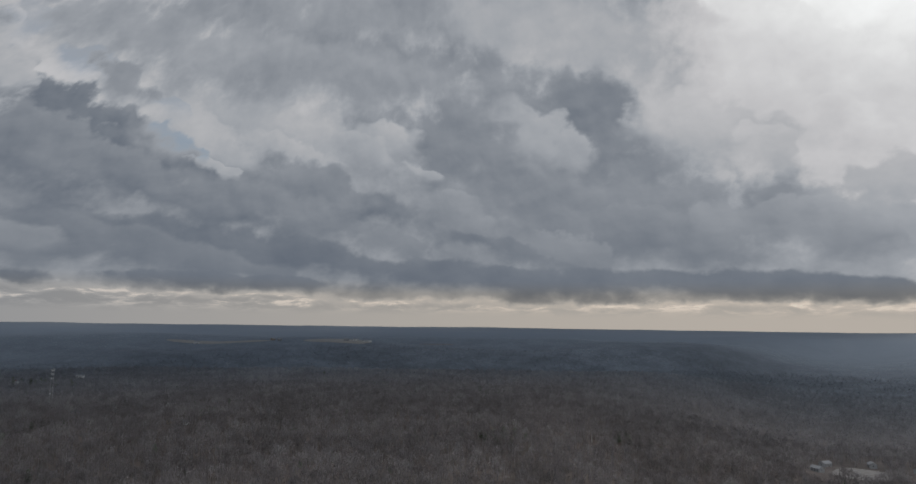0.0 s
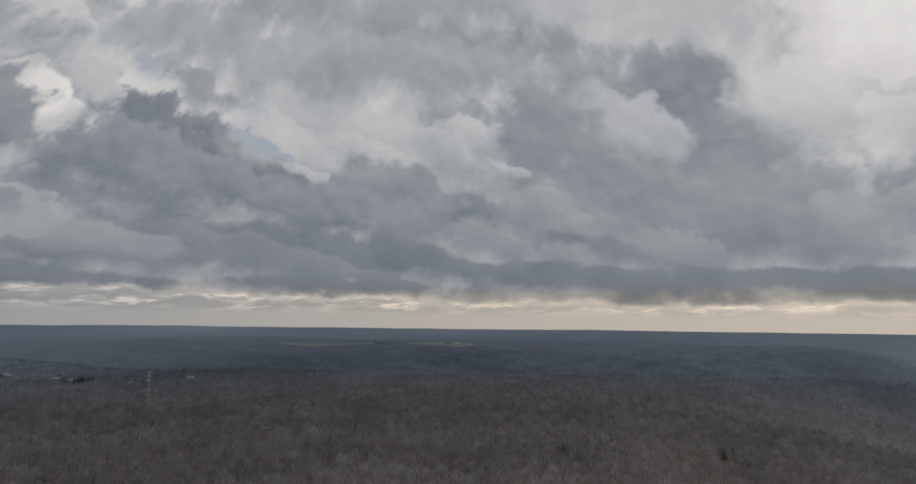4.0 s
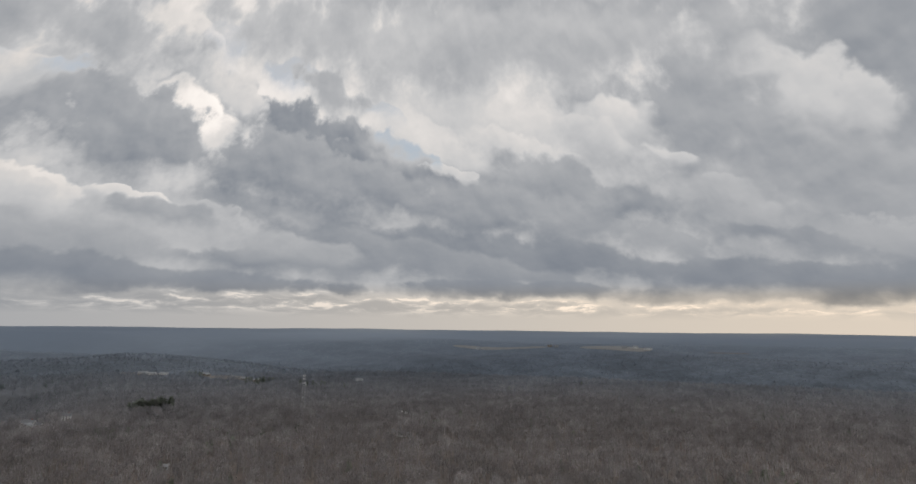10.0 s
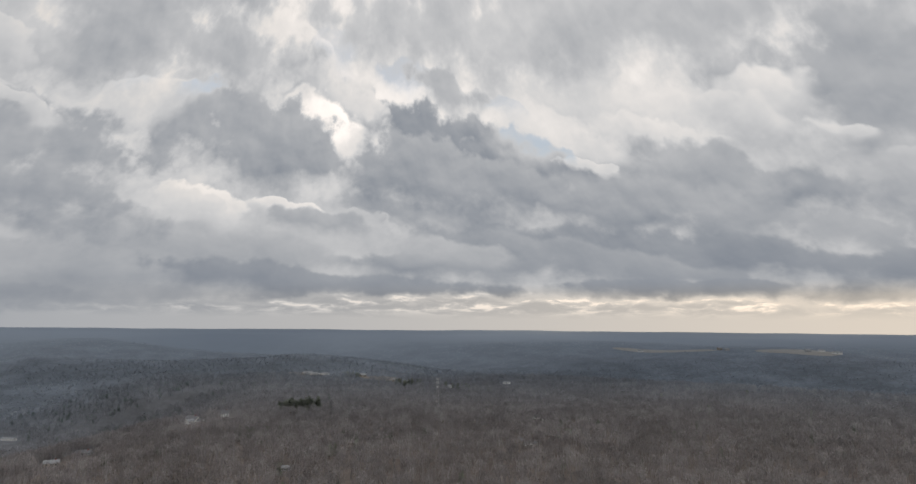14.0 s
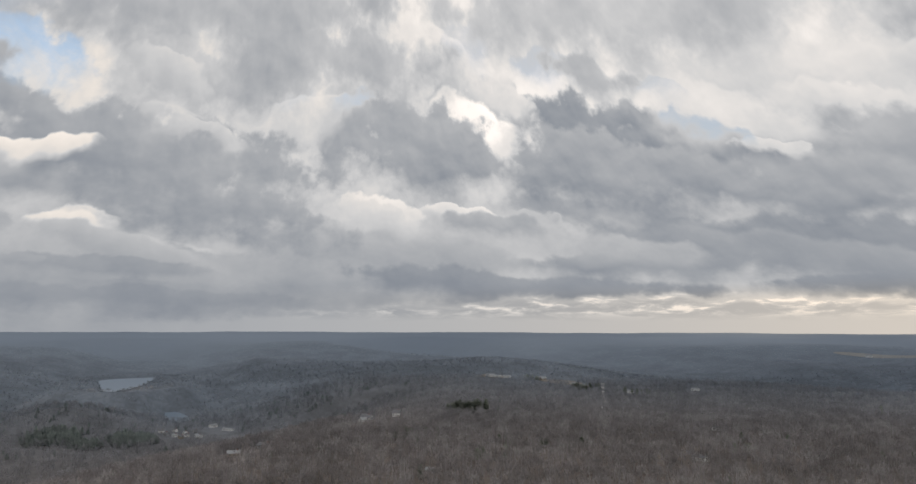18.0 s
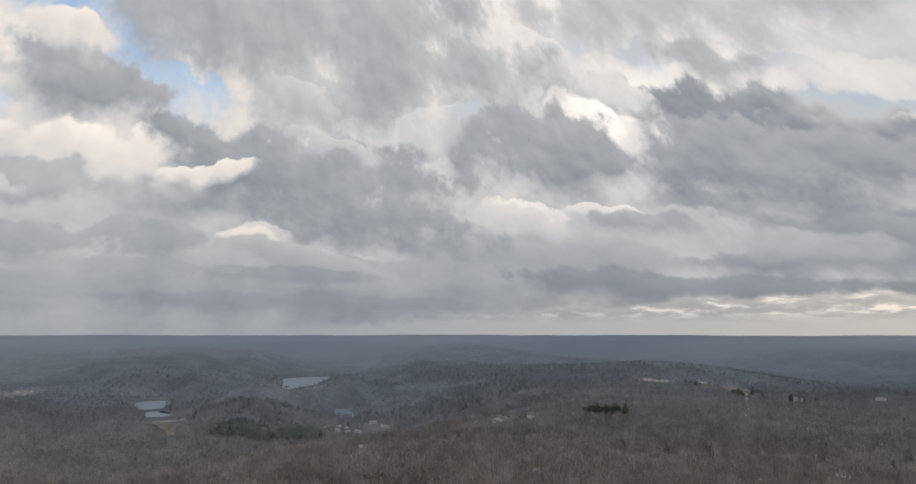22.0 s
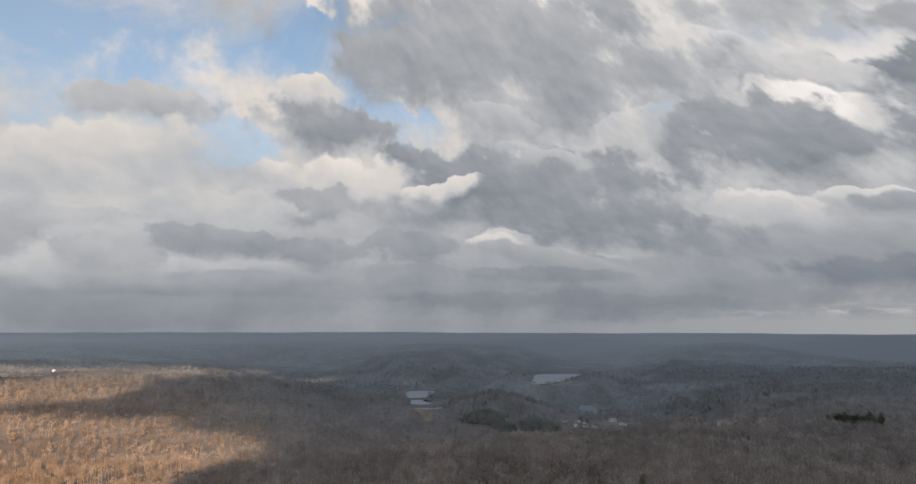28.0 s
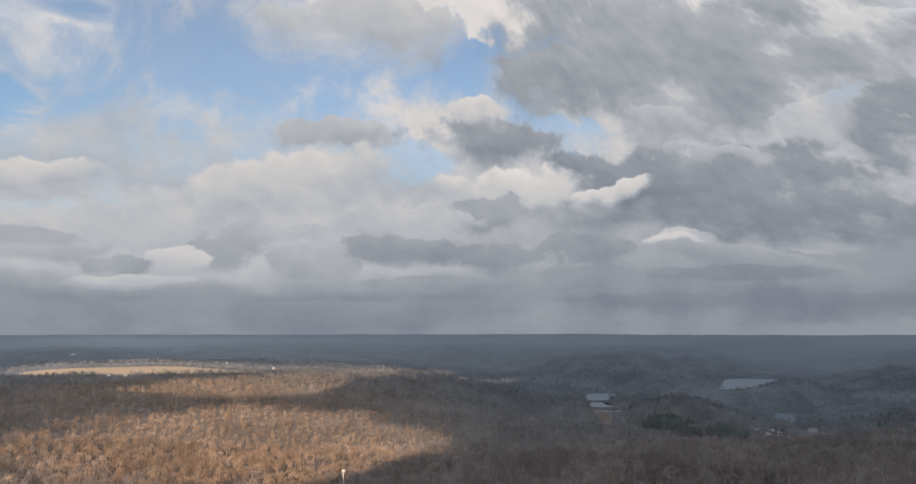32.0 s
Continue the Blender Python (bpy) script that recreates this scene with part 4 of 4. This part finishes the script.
def gabled_walls(bm, w, d, eave, ridge):
    v = [bm.verts.new(p) for p in ((-w / 2, -d / 2, -1), (w / 2, -d / 2, -1), (w / 2, d / 2, -1), (-w / 2, d / 2, -1),
                                   (-w / 2, -d / 2, eave), (w / 2, -d / 2, eave), (w / 2, d / 2, eave), (-w / 2, d / 2, eave), (-w / 2, 0, ridge), (w / 2, 0, ridge))]
    for f in ((0, 1, 5, 4), (2, 3, 7, 6), (1, 2, 6, 9, 5), (3, 0, 4, 8, 7), (3, 2, 1, 0)):
        bm.faces.new([v[i] for i in f])
    return bm


def house(x, y, turn, w=13.0, d=8.0, eave=5.0, rise=2.8, walls=None, roof=None, label="white clapboard house with a grey shingle roof in a clearing",
          group="houses on the hills", chimney=True, wing=0.0, clear=16.0, name="house", category="house", view=6):
    walls, roof = walls or WHITE, roof or ROOF
    h = thing(name, label, category, x, y, None, turn, group)
    part("wall", gabled_walls(bmesh.new(), w, d, eave, eave + rise), walls, h)
    r = part("roof", gable(bmesh.new(), w, d, eave, eave + rise), roof, h)
    if chimney:
        part("chimney", box(bmesh.new(), w * 0.22, -0.5, eave + rise - 1.2, w * 0.22 + 0.9, 0.4, eave + rise + 1.3), RED, r, "red brick chimney")
    for side in (-1, 1):
        for k in range(3):
            for level in ([1.0, 3.3] if eave > 4 else [1.1]):
                cx = (k - 1) * w * 0.3
                y0 = side * d / 2
                part("window", box(bmesh.new(), cx - 0.5, y0 - 0.06, level, cx + 0.5, y0 + 0.06, level + 1.4), GLASS, h)
    for side in (-1, 1):
        x0 = side * w / 2
        part("window", box(bmesh.new(), x0 - 0.06, -0.5, eave * 0.55, x0 + 0.06, 0.5, eave * 0.55 + 1.4), GLASS, h)
    part("door", box(bmesh.new(), w * 0.12, -d / 2 - 0.1, 0.0, w * 0.12 + 1.0, -d / 2 + 0.05, 2.1), TRUNK, h, "dark wooden door")
    if wing:
        bm = gabled_walls(bmesh.new(), wing, d * 0.7, eave * 0.6, eave * 0.6 + rise * 0.7)
        bm2 = gable(bmesh.new(), wing, d * 0.7, eave * 0.6, eave * 0.6 + rise * 0.7)
        for m in (bm, bm2):
            bmesh.ops.translate(m, verts=m.verts, vec=((w + wing) / 2 + 0.05, 0, 0))
        part("garage", bm, walls, h)
        part("garage_roof", bm2, roof, h)
    CLEAR.append((x, y, clear))
    # open toward the flight so that the house shows over the trees
    way = Vector((CENTRE.x - x, CENTRE.y - y)).normalized()
    for k in range(1, 1 + view):
        CLEAR.append((x + way.x * clear * 0.9 * k, y + way.y * clear * 0.9 * k, clear * 0.75))
    return h


MAST_STEEL = surface("weathered_steel", (0.16, 0.16, 0.165), (0.28, 0.28, 0.285), 0.9, rough=0.5)


def lattice_tower(x, y, top):
    base = float(land(x, y))
    high = top - base
    t = thing("radio_mast", "tall galvanised lattice mast with white antennas above the woods", "mast", x, y, base, 20)
    half = lambda z: 1.9 - 1.0 * z / high
    corners = ((-1, -1), (1, -1), (1, 1), (-1, 1))
    for cx, cy in corners:
        part("leg", bar(bmesh.new(), (cx * half(0), cy * half(0), 0), (cx * half(high), cy * half(high), high), 0.22, 0.14), STEEL, t)
    levels = np.linspace(0, high, 12)
    for z0, z1 in zip(levels, levels[1:]):
        for k in range(4):
            (ax, ay), (bx, by) = corners[k], corners[(k + 1) % 4]
            part("brace", bar(bmesh.new(), (ax * half(z0), ay * half(z0), z0), (bx * half(z1), by * half(z1), z1), 0.10), MAST_STEEL, t)
            part("strut", bar(bmesh.new(), (ax * half(z1), ay * half(z1), z1), (bx * half(z1), by * half(z1), z1), 0.08), MAST_STEEL, t)
    for z in (high - 1.2, high - 5.5, high - 11.0):
        part("platform", bar(bmesh.new(), (0, 0, z - 0.8), (0, 0, z - 0.6), 1.5, 1.5, 12), STEEL, t)
        for k in range(6):
            a = 2 * math.pi * k / 6
            bm = box(bmesh.new(), -0.2, -0.12, -1.0, 0.2, 0.12, 1.0)
            bmesh.ops.transform(bm, matrix=pose(1.6 * math.cos(a), 1.6 * math.sin(a), z + 0.5, 0, 0, math.degrees(a) + 90), verts=bm.verts)
            part("antenna", bm, WHITE, t, "white panel antenna")
    for z, a in ((high * 0.55, 1.2), (high * 0.42, 4.4)):
        c = Vector((math.cos(a), math.sin(a), 0))
        part("dish", bar(bmesh.new(), c * 1.9 + Vector((0, 0, z)), c * 2.5 + Vector((0, 0, z)), 0.8, 0.7, 14), WHITE, t, "round white dish")
    part("lightning_rod", bar(bmesh.new(), (0, 0, high - 1), (0, 0, high + 3), 0.08, 0.03), STEEL, t)
    CLEAR.append((x, y, 7))


lattice_tower(-497, 826, 138)


def water_tower(x, y):
    """White ball on a single stem."""
    t = thing("water_tower", "white water tower, a ball on a single stem by the river", "water tower", x, y)
    part("base", bar(bmesh.new(), (0, 0, -1), (0, 0, 2), 1.6, 0.9, 16), WHITE, t)
    part("stem", bar(bmesh.new(), (0, 0, 2), (0, 0, 15), 0.9, 0.8, 16), WHITE, t)
    bm = bmesh.new()
    bmesh.ops.create_uvsphere(bm, u_segments=20, v_segments=12, radius=2.4)
    bmesh.ops.scale(bm, verts=bm.verts, vec=(1, 1, 0.9))
    bmesh.ops.translate(bm, verts=bm.verts, vec=(0, 0, 16.6))
    for f in bm.faces:
        f.smooth = True
    tank = part("tank", bm, WHITE, t)
    part("walkway", bar(bmesh.new(), (0, 0, 16.0), (0, 0, 16.2), 2.55, 2.55, 20), STEEL, tank)
    part("ladder", bar(bmesh.new(), (0, -1.0, 1), (0, -0.9, 15), 0.12), STEEL, t)
    CLEAR.append((x, y, 14))
    way = Vector((CENTRE.x - x, CENTRE.y - y)).normalized()
    for k in range(1, 12):
        CLEAR.append((x + way.x * 11 * k, y + way.y * 11 * k, 12))


water_tower(-554, -78)

# houses on the ridge, in the village by the river and on the far farms
TAN = surface("tan_siding", (0.36, 0.31, 0.25), (0.46, 0.41, 0.34), 0.8)
GREY = surface("grey_siding", (0.34, 0.35, 0.36), (0.46, 0.47, 0.48), 0.8)
house(-748, 628, 25, 16, 9, 5.2, 3.2, wing=8, label="white farmhouse with a garage wing on the ridge edge", clear=24)
house(-722, 610, 100, 9, 7, 3.4, 2.4, roof=PALE_ROOF, chimney=False, label="low white outbuilding with a pale roof beside the farmhouse", name="outbuilding")
house(-738, 668, 60, 10, 8, 5.4, 3.0, label="tall white house with a steep gable in the woods", clear=20)
house(-632, 452, 40, 14, 8, 3.2, 2.2, walls=GREY, label="low grey house on the wooded slope", clear=18)
house(-590, 408, 70, 12, 8, 3.2, 2.2, walls=TAN, roof=PALE_ROOF, label="tan house with a pale roof on the wooded slope", clear=18)
house(-783, 1188, 20, 13, 8, 3.4, 2.4, roof=PALE_ROOF, label="white house with a pale roof among pines", clear=20)
house(-745, 1330, 10, 14, 8, 3.2, 2.0, roof=PALE_ROOF, label="low white building at the edge of the woods", chimney=False, clear=24)
for hx, hy, ht, hw, hm in ((-454, 806, 30, 12, GREY), (-411, 814, 75, 10, TAN), (-405, 918, 10, 10, WHITE), (-384, 908, 55, 12, WHITE), (-301, 747, 15, 15, WHITE),
                           (-428, 872, 80, 11, GREY), (-318, 752, 100, 9, TAN)):
    house(hx, hy, ht, hw * 0.85, 6.5, 3.2, 2.0, walls=hm, clear=7, view=2, chimney=False, label="single-storey house half hidden by bare trees on the ridge", group="houses in the ridge woods")
house(-392, 516, 35, 7, 5, 2.6, 1.6, walls=GREY, roof=PALE_ROOF, chimney=False, label="small grey cabin with a pale roof in the woods", name="cabin", category="cabin", clear=8)
for hx, hy, ht, hw, hm in ((-1187, 464, 20, 11, WHITE), (-1183, 483, 80, 10, WHITE), (-1205, 452, 45, 9, GREY), (-1210, 486, 10, 12, WHITE), (-1168, 470, 120, 9, TAN),
                           (-1226, 448, 60, 10, WHITE), (-1222, 505, 100, 9, GREY), (-1165, 500, 15, 22, WHITE), (-1240, 474, 30, 9, WHITE)):
    house(hx, hy, ht, hw * 0.85, 6.5, 3.8, 2.2, walls=hm, roof=PALE_ROOF if hw > 10 else ROOF, clear=13, view=4, label="small village house on the valley floor by the river", group="village houses")
house(-1285, 552, 110, 14, 9, 4.6, 2.4, roof=PALE_ROOF, chimney=False, label="large white barn-like hall beside the river", name="hall", category="hall", clear=24)
house(-1225, 566, 25, 26, 7, 3.2, 1.6, roof=PALE_ROOF, chimney=False, label="long white building with a pale roof in the village", clear=24)
for hx, hy, ht, hw, hm in ((-1011, -990, 20, 12, WHITE), (-1020, -972, 80, 9, GREY), (-1026, -955, 35, 10, WHITE), (-1000, -1008, 10, 9, TAN)):
    house(hx, hy, ht, hw, 7, 3.2, 2.2, walls=hm, roof=PALE_ROOF, chimney=False, clear=14, label="farm building at the edge of the stubble field", group="hilltop farm buildings", name="farm_building", category="barn")
house(-1420, -815, 30, 9, 6.5, 3.6, 2.2, roof=PALE_ROOF, label="white farmhouse on the far slope", clear=26)
house(-700, 70, 20, 12, 8, 3.6, 2.4, roof=PALE_ROOF, label="pale house on the valley floor near the river", clear=18)
for hx, hy, ht, hw in ((-1255, 1222, 10, 34), (-1290, 1232, 60, 22), (-1225, 1236, 20, 18), (-1122, 1263, 30, 16), (-1105, 1250, 90, 14), (-960, 1215, 20, 14), (-905, 1190, 40, 13)):
    house(hx, hy, ht, hw, 10, 4.2, 2.2, walls=TAN if hw < 15 else WHITE, roof=PALE_ROOF, chimney=False, clear=22, label="pale building of the plateau settlement", group="plateau settlement")
for hx, hy, ht, hw, hm in ((-345, 2600, 10, 30, WHITE), (-395, 2625, 60, 22, WHITE), (-430, 2600, 20, 18, GREY), (-690, 2600, 30, 16, GREY), (-720, 2615, 70, 18, TAN), (-1010, 2590, 15, 18, WHITE)):
    house(hx, hy, ht, hw, 11, 6.0, 3.5, walls=hm, roof=PALE_ROOF, chimney=False, clear=26, label="pale farm building on the far plateau", group="far farm buildings", name="farm_building", category="barn")
house(-1560, -1780, 20, 18, 10, 6, 3, roof=PALE_ROOF, label="white house on the distant hills", clear=40)
for hx, hy, ht in ((500, 915, 20), (560, 910, 70), (470, 880, 110), (600, 875, 30)):
    house(hx, hy, ht, 14, 9, 4.5, 2.6, walls=GREY, roof=PALE_ROOF, chimney=False, clear=18, label="grey building beside the gravel in the eastern valley", group="eastern valley buildings")

# the dam: earth bank with a pale crest road and a bare spillway
def dam():
    t = thing("earth_dam", "low earth dam with a pale crest and a bare tan face", "dam", -1288, 132, 0)
    a, b = Vector((-4, -24, 0)), Vector((14, 52, 0))
    along = (b - a).normalized()
    out = Vector((-along.y, along.x, 0))
    if out.x < 0:
        out = -out
    bm = bmesh.new()
    prof = [(-10, 26), (-3, 31), (3, 31), (32, 17)]
    rows = [[bm.verts.new(p + out * o + Vector((0, 0, z))) for o, z in prof] for p in (a, b)]
    for i in range(3):
        bm.faces.new((rows[0][i], rows[1][i], rows[1][i + 1], rows[0][i + 1]))
    bm.faces.new(rows[0][::-1]), bm.faces.new(rows[1])
    part("bank", bm, DAM_EARTH, t, "bare tan earth bank")
    bm = bmesh.new()
    lo = [bm.verts.new(p + out * o + Vector((0, 0, 31.2))) for p in (a, b) for o in (-2.5, 2.5)]
    bm.faces.new((lo[0], lo[2], lo[3], lo[1]))
    part("crest_road", bm, GRAVEL, t)
    for k in range(2):
        p = a.lerp(b, 0.35 + 0.2 * k)
        bm = bmesh.new()
        q = [p + out * o + along * s + Vector((0, 0, z + 1.2)) for o, z in ((2, 30.6), (32, 17)) for s in (-6, 6)]
        v = [bm.verts.new(c) for c in q]
        bm.faces.new((v[0], v[1], v[3], v[2]))
        part("spillway", bm, DAM_EARTH, t, "bare tan spillway strip")
    CLEAR.append((-1300, 145, 40))
    CLEAR.append((-1255, 146, 28))
    for k in range(5):
        CLEAR.append((-1225 + 16 * k, 152 + 2 * k, 11))


dam()
CLEAR.append((-1185, 472, 30))

# ---- single trees ----
def pine_tree(seed, dense=1.0):
    rng = np.random.RandomState(seed)
    t = new("pine_tree")
    part("trunk", bar(bmesh.new(), (0, 0, -0.5), (0, 0, 15.5), 0.32, 0.06, 6), TRUNK, t)
    v, f = [], []
    for i in range(14):
        z = 3.2 + 13.6 * i / 14
        r = (0.9 + 3.9 * math.sqrt(1 - (i / 14.5) ** 2)) * rng.uniform(0.8, 1.1)
        for j in range(9):
            a = rng.uniform(0, 6.28)
            q = r * rng.uniform(0.65, 1.1)
            c, s = math.cos(a), math.sin(a)
            k = len(v)
            droop = rng.uniform(-0.5, 0.7)
            w = q * 0.34
            v += [(0, 0, z + 0.9), (q * c, q * s, z + droop), (0.6 * q * c - w * s, 0.6 * q * s + w * c, z + 0.1), (0.6 * q * c + w * s, 0.6 * q * s - w * c, z + 0.1)]
            f += [(k, k + 2, k + 1), (k, k + 1, k + 3), (k + 2, k + 3, k + 1)]
    ob = mesh_object("crown", v, f, NEEDLES, t)
    at = ob.data.attributes.new("tint", "FLOAT", "POINT")
    at.data.foreach_set("value", np.full(len(v), rng.uniform(0.9, 1.4), np.float32))
    return tagged(t, "dark green pine standing above the bare woods", "pine tree", "single pines")


def oak_tree(seed):
    rng = np.random.RandomState(seed)
    t = new("bare_tree")
    bm = bmesh.new()
    bar(bm, (0, 0, -0.5), (rng.uniform(-0.3, 0.3), rng.uniform(-0.3, 0.3), 8.5), 0.34, 0.2, 6)
    trunk = part("trunk", bm, TRUNK, t)
    v, f = [], []

    def blade(a, b, w):
        a, b = np.array(a, float), np.array(b, float)
        side = np.cross(b - a, rng.normal(size=3))
        side = side / (np.linalg.norm(side) + 1e-9) * w
        k = len(v)
        v.extend([a - side, a + side, b])
        f.append((k, k + 1, k + 2))

    for i in range(9):
        a, z = rng.uniform(0, 6.28), rng.uniform(4.0, 8.4)
        r = rng.uniform(2.2, 4.4)
        end = np.array((r * math.cos(a), r * math.sin(a), z + rng.uniform(2.5, 6.0)))
        bm = bmesh.new()
        bar(bm, (0, 0, z), tuple(end), 0.13, 0.03, 4)
        part("limb", bm, TRUNK, t)
        for j in range(9):
            s = np.array((0, 0, z)) + (end - np.array((0, 0, z))) * rng.uniform(0.35, 1.0)
            d = rng.normal(size=3) + np.array((0.6 * math.cos(a), 0.6 * math.sin(a), 0.8))
            blade(s, s + d / np.linalg.norm(d) * rng.uniform(1.4, 3.0), 0.32)
    ob = mesh_object("crown", v, f, BARK, t, )
    at = ob.data.attributes.new("tint", "FLOAT", "POINT")
    at.data.foreach_set("value", np.full(len(v), rng.uniform(0.1, 0.9), np.float32))
    return tagged(t, "leafless grey-brown tree on the near ridge", "tree", "ridge trees")


def set_trees(makers, places, seed, low, high, clear):
    """Copies of a few trees at the given places."""
    rng = np.random.RandomState(seed)
    first = {}
    for i, (x, y) in enumerate(places):
        k = i % len(makers)
        s = rng.uniform(low, high)
        m = pose(x, y, float(land(x, y)), 0, 0, rng.uniform(0, 360))
        if k not in first:
            first[k] = makers[k]()
            first[k].scale = (s, s, s)
            first[k].matrix_basis = m @ Matrix.Diagonal((s, s, s, 1))
        else:
            copy_thing(first[k], m).scale = (s, s, s)
        CLEAR.append((x, y, clear))


PINES = [(-294, 806), (-300, 798), (-286, 800), (-476, 916), (-473, 961), (-462, 968), (-357, 1213), (-267, 1360), (-199, 934), (-189, 842), (-3, 944), (-424, 645),
         (-375, 497), (-510, 570), (-120, 1120), (60, 1050), (-240, 1090)]
# a planted row on the ridge, groves by the settlement and the house
_r = np.random.RandomState(8)
ROW = [(-711 + _r.uniform(-9, 9), 738 + 2.1 * i + _r.uniform(-3, 3)) for i in range(32)]
PINES += [(-870 + _r.uniform(-35, 35), 1140 + _r.uniform(-35, 45)) for i in range(22)]
PINES += [(-720 + _r.uniform(-50, 60), 1150 + _r.uniform(-14, 14)) for i in range(10)]
PINES += [(-1115 + _r.uniform(-18, 18), 1225 + _r.uniform(-12, 12)) for i in range(8)]
PINES += [(-541 + _r.uniform(-12, 12), 585 + _r.uniform(-30, 30)) for i in range(14)]
PINES += [(-418 + _r.uniform(-26, 26), 590 + _r.uniform(-18, 18)) for i in range(4)]
set_trees([lambda k=k: pine_tree(20 + k) for k in range(4)], PINES, 5, 0.6, 0.9, 3.0)
set_trees([lambda k=k: pine_tree(30 + k) for k in range(3)], ROW, 15, 0.95, 1.25, 4.0)
# the wood on the spur of the ridge that the flight passes nearest
OAKS = [(-250 - 10.5 * (i % 14) + _r.uniform(-4, 4), 300 + 10.5 * (i // 14) + _r.uniform(-4, 4)) for i in range(168)]
set_trees([lambda k=k: oak_tree(40 + k) for k in range(5)], OAKS, 6, 0.85, 1.2, 4.2)
woods()
